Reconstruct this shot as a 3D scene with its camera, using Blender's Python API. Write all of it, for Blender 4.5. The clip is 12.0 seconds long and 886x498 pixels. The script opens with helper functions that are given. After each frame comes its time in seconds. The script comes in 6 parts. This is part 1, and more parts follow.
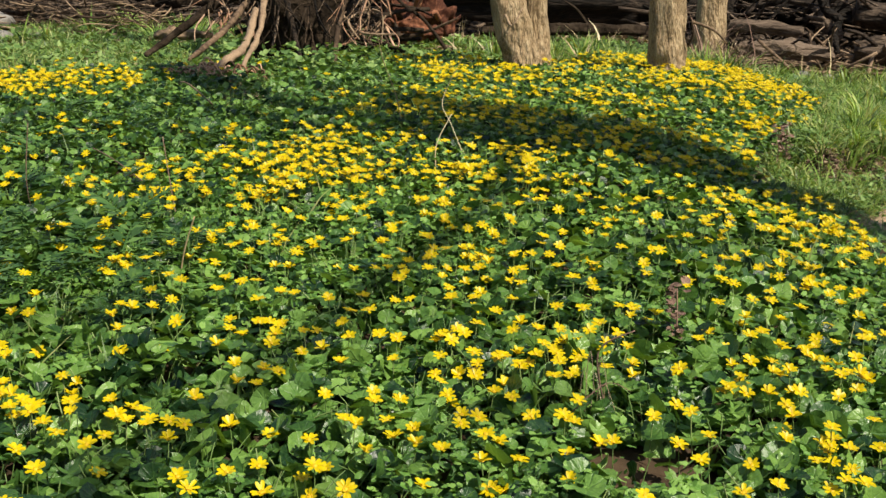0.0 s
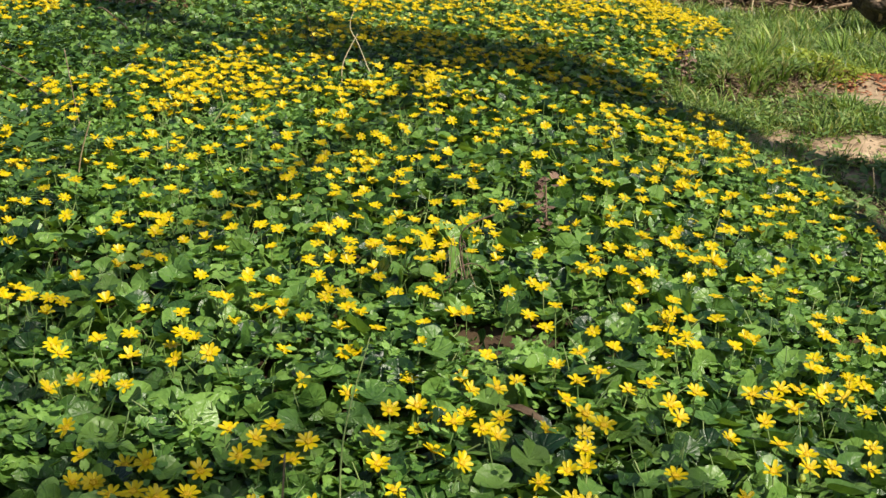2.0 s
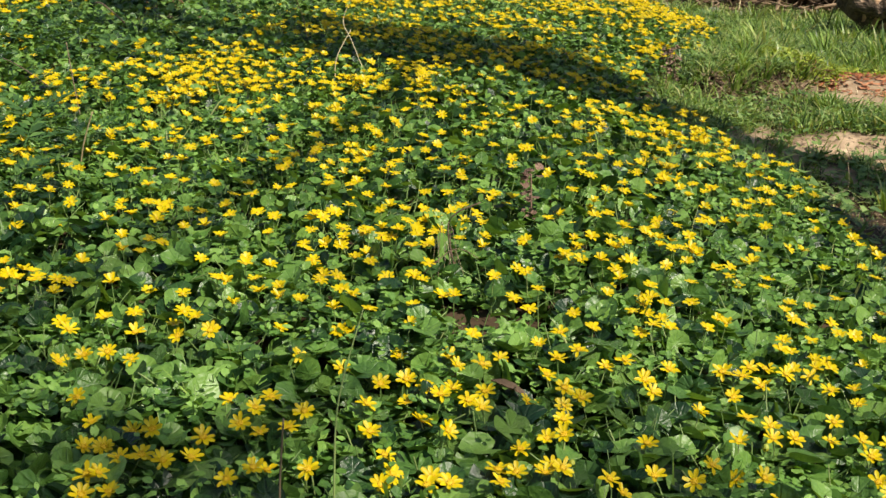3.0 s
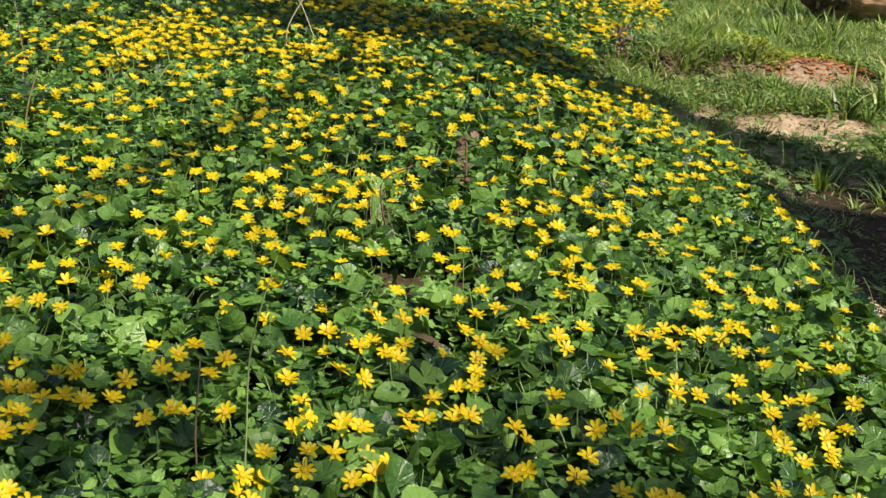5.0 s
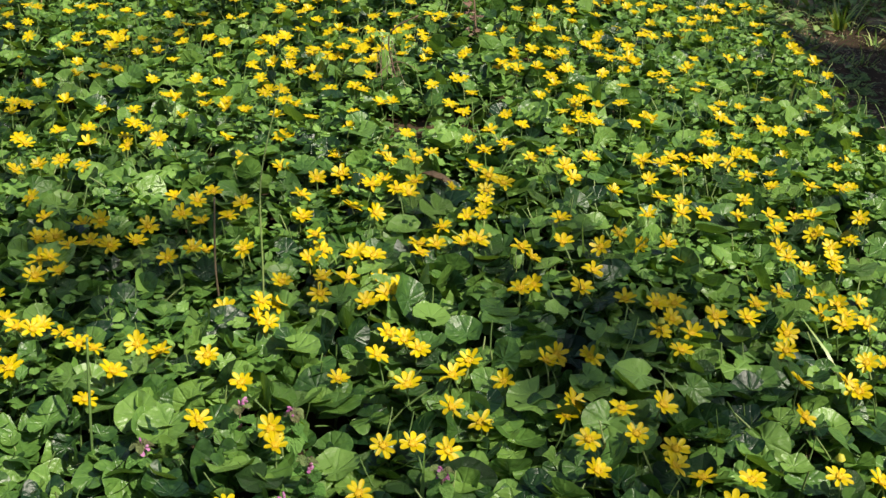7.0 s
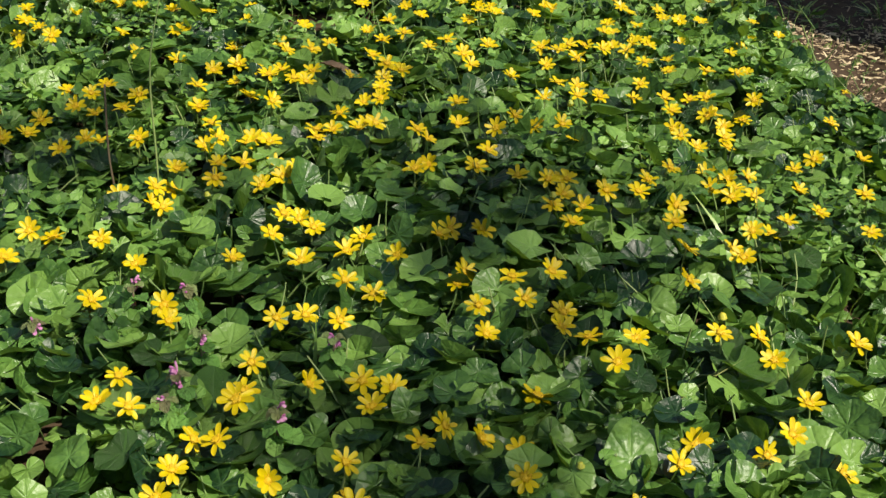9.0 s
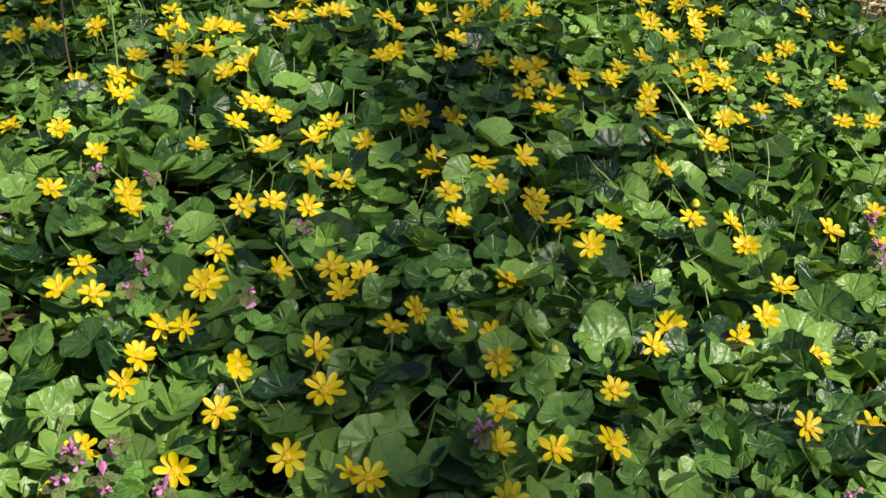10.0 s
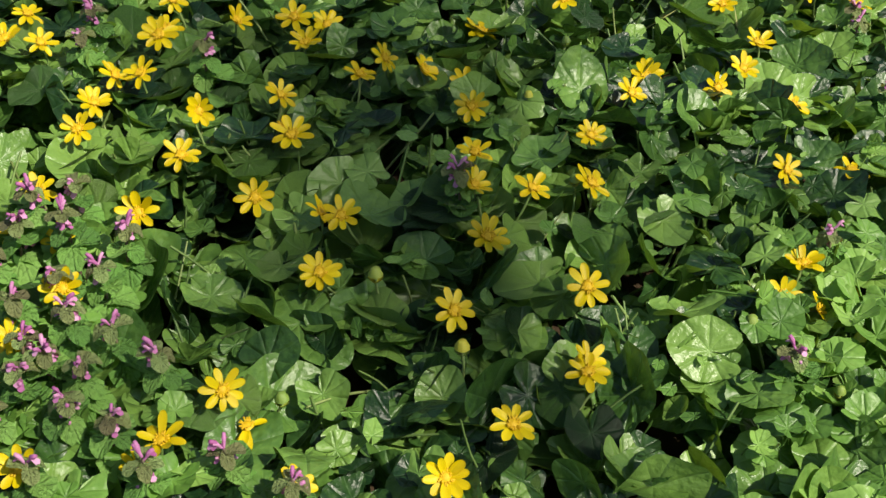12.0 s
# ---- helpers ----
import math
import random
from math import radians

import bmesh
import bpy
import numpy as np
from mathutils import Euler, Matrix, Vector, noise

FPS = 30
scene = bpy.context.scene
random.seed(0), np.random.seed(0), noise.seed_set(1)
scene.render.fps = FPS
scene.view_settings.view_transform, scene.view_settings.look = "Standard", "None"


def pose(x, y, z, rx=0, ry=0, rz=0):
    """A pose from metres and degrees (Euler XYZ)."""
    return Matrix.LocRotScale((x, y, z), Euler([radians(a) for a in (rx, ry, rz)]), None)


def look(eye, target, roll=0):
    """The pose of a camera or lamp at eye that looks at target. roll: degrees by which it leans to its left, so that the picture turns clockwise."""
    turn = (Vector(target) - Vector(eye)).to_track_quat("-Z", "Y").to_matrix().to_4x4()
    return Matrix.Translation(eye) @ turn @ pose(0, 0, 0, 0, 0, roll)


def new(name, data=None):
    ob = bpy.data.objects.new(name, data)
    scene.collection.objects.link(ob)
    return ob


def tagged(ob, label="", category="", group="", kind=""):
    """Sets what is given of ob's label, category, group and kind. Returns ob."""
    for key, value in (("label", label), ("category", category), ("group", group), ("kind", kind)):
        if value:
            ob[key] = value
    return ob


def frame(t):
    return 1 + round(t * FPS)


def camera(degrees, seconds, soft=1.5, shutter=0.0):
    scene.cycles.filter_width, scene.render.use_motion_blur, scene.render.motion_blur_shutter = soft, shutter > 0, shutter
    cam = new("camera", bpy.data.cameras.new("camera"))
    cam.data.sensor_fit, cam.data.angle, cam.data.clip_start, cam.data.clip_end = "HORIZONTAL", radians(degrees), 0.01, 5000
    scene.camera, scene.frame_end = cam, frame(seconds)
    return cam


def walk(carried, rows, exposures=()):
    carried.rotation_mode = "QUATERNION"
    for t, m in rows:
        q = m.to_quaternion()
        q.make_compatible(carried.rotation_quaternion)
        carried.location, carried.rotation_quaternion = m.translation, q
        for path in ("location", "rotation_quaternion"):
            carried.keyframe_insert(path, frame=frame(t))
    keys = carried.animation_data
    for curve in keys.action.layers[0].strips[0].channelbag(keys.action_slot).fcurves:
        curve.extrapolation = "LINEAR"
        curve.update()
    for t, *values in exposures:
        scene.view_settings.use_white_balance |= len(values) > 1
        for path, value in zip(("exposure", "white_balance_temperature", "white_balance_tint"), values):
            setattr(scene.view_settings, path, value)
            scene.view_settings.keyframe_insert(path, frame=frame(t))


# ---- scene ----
cam = camera(40.4, 12.0)
PATH = [
    (0, (-0.001, 0.007, 0.8), (0.001, 1.939, 0.28), 0.2),
    (0.5, (0.058, -0.019, 0.782), (0.058, 1.912, 0.261), -0.3),
    (1, (0.113, -0.059, 0.75), (0.125, 1.865, 0.205), -0.6),
    (1.5, (0.143, -0.097, 0.735), (0.188, 1.817, 0.159), -0.2),
    (2, (0.144, -0.144, 0.726), (0.229, 1.762, 0.127), 0.7),
    (2.5, (0.131, -0.203, 0.729), (0.233, 1.7, 0.122), 1.2),
    (3, (0.142, -0.256, 0.738), (0.243, 1.649, 0.135), 1.2),
    (3.2, (0.152, -0.268, 0.745), (0.258, 1.637, 0.145), 1.2),
    (4.8, (0.207, -0.319, 0.727), (0.364, 1.58, 0.119), 2.7),
    (5, (0.206, -0.33, 0.726), (0.365, 1.561, 0.094), 3.0),
    (5.2, (0.206, -0.34, 0.719), (0.365, 1.542, 0.063), 3.1),
    (5.5, (0.206, -0.351, 0.704), (0.36, 1.516, 0.006), 3.1),
    (6, (0.214, -0.372, 0.685), (0.348, 1.476, -0.067), 2.1),
    (6.5, (0.231, -0.394, 0.677), (0.33, 1.44, -0.115), 0.2),
    (6.7, (0.238, -0.402, 0.673), (0.325, 1.43, -0.125), -0.6),
    (8.3, (0.3, -0.468, 0.631), (0.425, 1.339, -0.216), -2.3),
    (8.5, (0.294, -0.461, 0.631), (0.454, 1.331, -0.244), -1.7),
    (9, (0.292, -0.459, 0.619), (0.494, 1.306, -0.301), -1.0),
    (9.5, (0.287, -0.453, 0.602), (0.523, 1.271, -0.384), -0.5),
    (10, (0.284, -0.45, 0.584), (0.536, 1.234, -0.465), -0.3),
    (10.5, (0.285, -0.45, 0.56), (0.554, 1.19, -0.553), -0.2),
    (11, (0.282, -0.453, 0.539), (0.565, 1.148, -0.626), 0.0),
    (11.5, (0.272, -0.458, 0.511), (0.568, 1.102, -0.705), 0.4),
    (12, (0.26, -0.465, 0.487), (0.574, 1.059, -0.77), 1.1),
]
walk(cam, [(t, look(eye, target, roll)) for t, eye, target, roll in PATH], exposures=[(0, 0.53, 6850, 10)])

# ---- light: clear spring sky, sun high on the right ----
SUN_AZ = Vector((0.75, -0.66)).normalized()
SUN_EL = radians(50)
SUN_DIR = Vector((SUN_AZ.x * math.cos(SUN_EL), SUN_AZ.y * math.cos(SUN_EL), math.sin(SUN_EL)))
world = bpy.data.worlds.new("sky")
world.use_nodes = True
scene.world = world
sky = world.node_tree.nodes.new("ShaderNodeTexSky")
sky.sky_type, sky.sun_disc, sky.sun_elevation, sky.sun_rotation = "NISHITA", False, SUN_EL, math.atan2(SUN_AZ.x, SUN_AZ.y)
world.node_tree.links.new(sky.outputs[0], world.node_tree.nodes["Background"].inputs[0])
world.node_tree.nodes["Background"].inputs[1].default_value = 0.073
sun = new("sun", bpy.data.lights.new("sun", "SUN"))
sun.data.energy, sun.data.angle, sun.data.color = 4.7, radians(0.55), (1.0, 0.94, 0.82)
sun.matrix_world = look(SUN_DIR * 30, (0, 0, 0))


# ---- materials ----
def material(name, stops, scale=(8, 40), rough=(0.5, 0.7), bump=0.3, bump_scale=60, distance=0.004, translucent=0.0, tint=0.0,
             island=False, stretch=(1, 1, 1), spec=0.5, metal=0.0):
    """Two scales of noise through a colour ramp; island adds a shift for each piece."""
    m = bpy.data.materials.new(name)
    m.use_nodes = True
    nt = m.node_tree
    n, link = nt.nodes, nt.links.new
    bsdf = n["Principled BSDF"]
    co = n.new("ShaderNodeTexCoord")
    mp = n.new("ShaderNodeMapping")
    mp.inputs["Scale"].default_value = stretch
    link(co.outputs["Object"], mp.inputs[0])
    big, fine = n.new("ShaderNodeTexNoise"), n.new("ShaderNodeTexNoise")
    for node, s in ((big, scale[0]), (fine, scale[1])):
        node.inputs["Scale"].default_value, node.inputs["Detail"].default_value = s, 4
        link(mp.outputs[0], node.inputs["Vector"])
    mix = n.new("ShaderNodeMath")
    mix.operation = "MULTIPLY_ADD"
    link(fine.outputs[0], mix.inputs[0])
    mix.inputs[1].default_value = 0.55
    half = n.new("ShaderNodeMath")
    half.operation, half.inputs[1].default_value = "MULTIPLY", 0.55
    link(big.outputs[0], half.inputs[0])
    link(half.outputs[0], mix.inputs[2])
    value = mix.outputs[0]
    if island:
        geo, info = n.new("ShaderNodeNewGeometry"), n.new("ShaderNodeObjectInfo")
        add = n.new("ShaderNodeMath")
        add.operation = "ADD"
        link(geo.outputs["Random Per Island"], add.inputs[0])
        link(info.outputs["Random"], add.inputs[1])
        fract = n.new("ShaderNodeMath")
        fract.operation = "FRACT"
        link(add.outputs[0], fract.inputs[0])
        lean = n.new("ShaderNodeMath")
        lean.operation, lean.inputs[1].default_value = "MULTIPLY_ADD", island
        link(fract.outputs[0], lean.inputs[0])
        shift = n.new("ShaderNodeMath")
        shift.operation, shift.inputs[1].default_value = "SUBTRACT", island * 0.5
        link(value, lean.inputs[2])
        link(lean.outputs[0], shift.inputs[0])
        value = shift.outputs[0]
    ramp = n.new("ShaderNodeValToRGB")
    while len(ramp.color_ramp.elements) < len(stops):
        ramp.color_ramp.elements.new(0.5)
    for e, (p, c) in zip(ramp.color_ramp.elements, stops):
        e.position, e.color = p, (*c, 1)
    link(value, ramp.inputs[0])
    colour = ramp.outputs[0]
    link(colour, bsdf.inputs["Base Color"])
    r = n.new("ShaderNodeMapRange")
    r.inputs["To Min"].default_value, r.inputs["To Max"].default_value = rough
    link(fine.outputs[0], r.inputs["Value"])
    link(r.outputs[0], bsdf.inputs["Roughness"])
    bsdf.inputs["Specular IOR Level"].default_value, bsdf.inputs["Metallic"].default_value = spec, metal
    tex = n.new("ShaderNodeTexNoise")
    tex.inputs["Scale"].default_value, tex.inputs["Detail"].default_value = bump_scale, 6
    link(mp.outputs[0], tex.inputs["Vector"])
    b = n.new("ShaderNodeBump")
    b.inputs["Strength"].default_value, b.inputs["Distance"].default_value = bump, distance
    link(tex.outputs[0], b.inputs["Height"])
    link(b.outputs[0], bsdf.inputs["Normal"])
    if translucent:
        tr, ms = n.new("ShaderNodeBsdfTranslucent"), n.new("ShaderNodeMixShader")
        warm = n.new("ShaderNodeMix")
        warm.data_type, warm.blend_type = "RGBA", "MULTIPLY"
        warm.inputs["Factor"].default_value = 1.0
        link(colour, warm.inputs["A"])
        warm.inputs["B"].default_value = (1.5, 1.35, 0.5, 1)
        link(warm.outputs["Result"], tr.inputs["Color"])
        ms.inputs[0].default_value = translucent
        link(bsdf.outputs[0], ms.inputs[1])
        link(tr.outputs[0], ms.inputs[2])
        link(ms.outputs[0], n["Material Output"].inputs[0])
    return m


def veined(m, count=9, depth=0.5, pale=0.5, quilt=0.5, line=(0.05, 0.09, 0.035)):
    """Palmate veins that run out from the leaf's base as pale grooves, and the puckered blade between them, by the leaf's own UV."""
    nt = m.node_tree
    n, link = nt.nodes, nt.links.new
    bsdf = n["Principled BSDF"]

    def calc(op, a, b=None):
        node = n.new("ShaderNodeMath")
        node.operation = op
        for socket, value in zip(node.inputs, (a, b)):
            if isinstance(value, (int, float)):
                socket.default_value = value
            elif value is not None:
                link(value, socket)
        return node.outputs[0]

    def ramped(value, lo, hi, to_lo, to_hi):
        node = n.new("ShaderNodeMapRange")
        node.interpolation_type = "SMOOTHSTEP"
        link(value, node.inputs["Value"])
        for key, v in (("From Min", lo), ("From Max", hi), ("To Min", to_lo), ("To Max", to_hi)):
            node.inputs[key].default_value = v
        return node.outputs[0]

    uv, sep = n.new("ShaderNodeUVMap"), n.new("ShaderNodeSeparateXYZ")
    link(uv.outputs[0], sep.inputs[0])
    u, v = calc("SUBTRACT", sep.outputs[0], 0.5), calc("SUBTRACT", sep.outputs[1], 0.5)
    far = calc("SQRT", calc("ADD", calc("MULTIPLY", u, u), calc("MULTIPLY", v, v)))
    fan = calc("ABSOLUTE", calc("SINE", calc("MULTIPLY", calc("ARCTAN2", u, v), count / 2)))
    off = calc("MULTIPLY", calc("MULTIPLY", far, fan), 2 / count)
    vein = ramped(off, 0.0, 0.012, 1.0, 0.0)
    cells = n.new("ShaderNodeTexVoronoi")
    cells.feature, cells.inputs["Scale"].default_value = "DISTANCE_TO_EDGE", 8
    link(uv.outputs[0], cells.inputs["Vector"])
    pucker = ramped(cells.outputs["Distance"], 0.0, 0.4, 0.0, quilt)
    old = bsdf.inputs["Base Color"].links[0].from_socket
    mx = n.new("ShaderNodeMix")
    mx.data_type, mx.blend_type = "RGBA", "ADD"
    link(calc("MULTIPLY", vein, pale), mx.inputs["Factor"])
    link(old, mx.inputs["A"])
    mx.inputs["B"].default_value = (*line, 1)
    link(mx.outputs["Result"], bsdf.inputs["Base Color"])
    b2 = n.new("ShaderNodeBump")
    b2.inputs["Strength"].default_value, b2.inputs["Distance"].default_value = depth, 0.0016
    link(calc("SUBTRACT", calc("ADD", pucker, ramped(off, 0.0, 0.035, 0.0, 0.8)), calc("MULTIPLY", vein, 0.3)), b2.inputs["Height"])
    link(bsdf.inputs["Normal"].links[0].from_socket, b2.inputs["Normal"])
    link(b2.outputs[0], bsdf.inputs["Normal"])
    return m


LEAF = veined(material("celandine_leaf", [(0.08, (0.010, 0.036, 0.012)), (0.36, (0.044, 0.112, 0.023)), (0.62, (0.096, 0.204, 0.040)), (0.92, (0.172, 0.31, 0.063))],
                       scale=(25, 160), rough=(0.24, 0.42), bump=0.6, bump_scale=60, distance=0.008, translucent=0.25, island=1.1, spec=0.5), 9, 0.5, 0.4, 0.24)
IVY = veined(material("pale_leaf", [(0.1, (0.062, 0.15, 0.025)), (0.5, (0.128, 0.275, 0.047)), (0.9, (0.225, 0.40, 0.085))],
                      scale=(30, 200), rough=(0.33, 0.55), bump=0.4, bump_scale=90, distance=0.004, translucent=0.25, island=0.9), 9, 0.5, 0.35, 0.3)
NETTLE = veined(material("nettle_leaf", [(0.1, (0.082, 0.21, 0.04)), (0.5, (0.156, 0.37, 0.065)), (0.9, (0.24, 0.46, 0.10))],
                         scale=(40, 220), rough=(0.6, 0.8), bump=0.6, bump_scale=260, distance=0.002, translucent=0.25, island=0.8), 11, 0.9, 0.6, 0.9)
NETTLE_TOP = veined(material("nettle_top_leaf", [(0.1, (0.17, 0.15, 0.075)), (0.5, (0.24, 0.29, 0.105)), (0.9, (0.29, 0.41, 0.14))],
                             scale=(40, 220), rough=(0.6, 0.8), bump=0.6, bump_scale=260, distance=0.002, translucent=0.25, island=0.8), 11, 0.9, 0.4, 0.9)
WEED = material("weed_leaf", [(0.1, (0.045, 0.105, 0.025)), (0.5, (0.115, 0.22, 0.05)), (0.9, (0.25, 0.36, 0.11))], scale=(20, 90),
                rough=(0.5, 0.75), bump=0.3, bump_scale=150, distance=0.002, translucent=0.25, island=0.8)
MOSSY = material("mossy_leaf", [(0.1, (0.13, 0.19, 0.02)), (0.5, (0.25, 0.33, 0.035)), (0.9, (0.38, 0.46, 0.07))], scale=(20, 90), rough=(0.5, 0.75), bump=0.3,
                 bump_scale=150, distance=0.002, translucent=0.3, island=0.8)
GRASS = material("grass_blade", [(0.1, (0.018, 0.05, 0.010)), (0.42, (0.10, 0.195, 0.031)), (0.75, (0.25, 0.385, 0.072)), (0.97, (0.42, 0.42, 0.17))], scale=(6, 60),
                 rough=(0.3, 0.5), bump=0.1, translucent=0.24, island=0.95)
STRAW = material("straw", [(0.1, (0.28, 0.2, 0.11)), (0.5, (0.45, 0.35, 0.2)), (0.9, (0.6, 0.5, 0.32))], scale=(20, 120), rough=(0.6, 0.8),
                 bump=0.3, island=0.7)
PETAL = material("petal", [(0.1, (0.52, 0.388, 0.002)), (0.5, (0.60, 0.462, 0.004)), (0.9, (0.68, 0.545, 0.007))], scale=(30, 200),
                 rough=(0.3, 0.45), bump=0.2, bump_scale=250, distance=0.001, translucent=0.25, island=0.6, spec=0.35)
STAMEN = material("stamen", [(0.1, (0.50, 0.29, 0.003)), (0.5, (0.64, 0.41, 0.005)), (0.9, (0.76, 0.53, 0.008))], scale=(300, 900),
                  rough=(0.5, 0.7), bump=0.2, bump_scale=900, distance=0.001, translucent=0.15)
STEM = material("stem", [(0.1, (0.08, 0.15, 0.04)), (0.5, (0.16, 0.26, 0.07)), (0.9, (0.27, 0.34, 0.12))], scale=(30, 200), rough=(0.4, 0.6),
                bump=0.2, translucent=0.1, island=0.6)
PURPLE_STEM = material("purple_stem", [(0.1, (0.07, 0.045, 0.035)), (0.5, (0.12, 0.09, 0.05)), (0.9, (0.16, 0.15, 0.07))], scale=(30, 200),
                       rough=(0.5, 0.7), bump=0.2, island=0.6)
BLOSSOM = material("nettle_blossom", [(0.1, (0.34, 0.08, 0.26)), (0.5, (0.52, 0.18, 0.43)), (0.9, (0.66, 0.34, 0.57))], scale=(80, 400),
                   rough=(0.5, 0.7), bump=0.2, translucent=0.25, island=0.8)
BARK = material("young_bark", [(0.36, (0.11, 0.073, 0.038)), (0.52, (0.33, 0.232, 0.13)), (0.70, (0.52, 0.40, 0.25))], scale=(12, 80),
                rough=(0.75, 0.95), bump=1.0, bump_scale=26, distance=0.05, stretch=(2.4, 2.4, 0.7), spec=0.2)
# Weathered wood, its tones lowered to carry the deep shade of the pile.
DRIFT = material("weathered_wood", [(0.36, (0.008, 0.006, 0.004)), (0.52, (0.040, 0.028, 0.020)), (0.76, (0.165, 0.12, 0.086))], scale=(4, 30),
                 rough=(0.7, 0.95), bump=0.8, bump_scale=16, distance=0.05, island=0.5, stretch=(0.35, 2.6, 2.6), spec=0.2)
ROOTWOOD = material("root_wood", [(0.34, (0.045, 0.029, 0.018)), (0.52, (0.16, 0.105, 0.066)), (0.72, (0.30, 0.21, 0.135))], scale=(6, 40),
                    rough=(0.7, 0.9), bump=0.7, bump_scale=40, distance=0.015, island=0.5, spec=0.2)
FIBRE = material("reddish_root_fibre", [(0.2, (0.17, 0.085, 0.05)), (0.5, (0.36, 0.20, 0.125)), (0.85, (0.52, 0.34, 0.23))], scale=(20, 90), rough=(0.7, 0.9), bump=0.4, island=0.6, spec=0.2)
ROTTEN = material("rotten_red_wood", [(0.3, (0.06, 0.022, 0.013)), (0.5, (0.21, 0.085, 0.046)), (0.75, (0.38, 0.18, 0.10))], scale=(9, 45),
                  rough=(0.8, 0.95), bump=0.9, bump_scale=25, distance=0.02, island=0.6, spec=0.15)
REDCHIP = material("red_bark_chip", [(0.2, (0.15, 0.045, 0.022)), (0.5, (0.30, 0.105, 0.05)), (0.8, (0.42, 0.19, 0.10))], scale=(12, 60),
                   rough=(0.75, 0.95), bump=0.7, bump_scale=60, distance=0.01, island=0.9, spec=0.15)
PEELED = material("peeled_wood", [(0.3, (0.18, 0.10, 0.06)), (0.5, (0.46, 0.28, 0.175)), (0.75, (0.62, 0.43, 0.30))], scale=(4, 22),
                  rough=(0.7, 0.9), bump=0.8, bump_scale=14, distance=0.02, stretch=(0.5, 2.6, 2.6), spec=0.2)
# Earth with the shade of the root cavity put into its colour.
SHADED_EARTH = material("shaded_root_earth", [(0.2, (0.008, 0.006, 0.004)), (0.5, (0.026, 0.018, 0.012)), (0.85, (0.075, 0.055, 0.037))], scale=(5, 30),
                 rough=(0.85, 1.0), bump=1.0, bump_scale=20, distance=0.03, spec=0.1)
DEADLEAF = material("dead_leaf", [(0.1, (0.07, 0.045, 0.027)), (0.5, (0.16, 0.105, 0.062)), (0.9, (0.36, 0.27, 0.17))], scale=(20, 100),
                    rough=(0.6, 0.85), bump=0.4, island=0.8, translucent=0.1)
STONE = material("stone", [(0.1, (0.11, 0.10, 0.09)), (0.5, (0.19, 0.175, 0.155)), (0.9, (0.3, 0.28, 0.25))], scale=(6, 40), rough=(0.7, 0.9),
                 bump=0.5, bump_scale=40, distance=0.01)
DRYWEED = material("dried_flower", [(0.1, (0.10, 0.055, 0.04)), (0.5, (0.2, 0.12, 0.085)), (0.9, (0.33, 0.22, 0.16))], scale=(60, 300),
                   rough=(0.8, 0.95), bump=0.6, island=0.7)


def soil_material():
    """Dark leaf mould that turns to bare sandy soil where the trodden path runs."""
    m = material("soil", [(0.2, (0.016, 0.010, 0.006)), (0.5, (0.040, 0.026, 0.015)), (0.8, (0.085, 0.058, 0.035))], scale=(3, 30),
                 rough=(0.85, 1.0), bump=0.6, bump_scale=60, distance=0.006, spec=0.15)
    nt = m.node_tree
    n, link = nt.nodes, nt.links.new
    bsdf = n["Principled BSDF"]
    old = bsdf.inputs["Base Color"].links[0].from_socket
    at = n.new("ShaderNodeAttribute")
    at.attribute_name = "sandy"
    nz = n.new("ShaderNodeTexNoise")
    nz.inputs["Scale"].default_value, nz.inputs["Detail"].default_value = 9, 8
    co = n.new("ShaderNodeTexCoord")
    link(co.outputs["Object"], nz.inputs["Vector"])
    ramp = n.new("ShaderNodeValToRGB")
    ramp.color_ramp.elements[0].position, ramp.color_ramp.elements[0].color = 0.3, (0.26, 0.18, 0.11, 1)
    ramp.color_ramp.elements[1].position, ramp.color_ramp.elements[1].color = 0.7, (0.62, 0.46, 0.31, 1)
    link(nz.outputs[0], ramp.inputs[0])
    mx = n.new("ShaderNodeMix")
    mx.data_type = "RGBA"
    link(at.outputs["Fac"], mx.inputs["Factor"])
    link(old, mx.inputs["A"])
    link(ramp.outputs[0], mx.inputs["B"])
    link(mx.outputs["Result"], bsdf.inputs["Base Color"])
    return m


SOIL = soil_material()

# ---- lie of the land ----
rng = np.random.default_rng(7)


def smooth(a, b, x):
    t = np.clip((x - a) / (b - a), 0, 1)
    return t * t * (3 - 2 * t)


def edge(y):
    """Where the flower bank ends on its path side."""
    return np.interp(y, [-3, 0, 1.0, 1.65, 2.1, 3.0, 3.9, 4.6, 5.8, 7.5], [1.36, 1.34, 1.29, 1.26, 1.29, 1.34, 1.30, 1.45, 1.95, 2.3])


def top(x, y):
    """Height of the flower heads over the bank."""
    z = np.interp(y, [-3, -1, 0, 0.5, 1.05, 1.85, 2.8, 4.5, 6, 7.3, 9, 14], [-0.30, -0.20, -0.115, -0.075, -0.03, 0.01, 0.045, 0.085, 0.083, 0.035, 0.0, 0.05])
    return z - 0.13 * smooth(-0.85, -0.05, x - edge(y)) + 0.05 * smooth(0, -1.5, x) * smooth(1, 5, y)


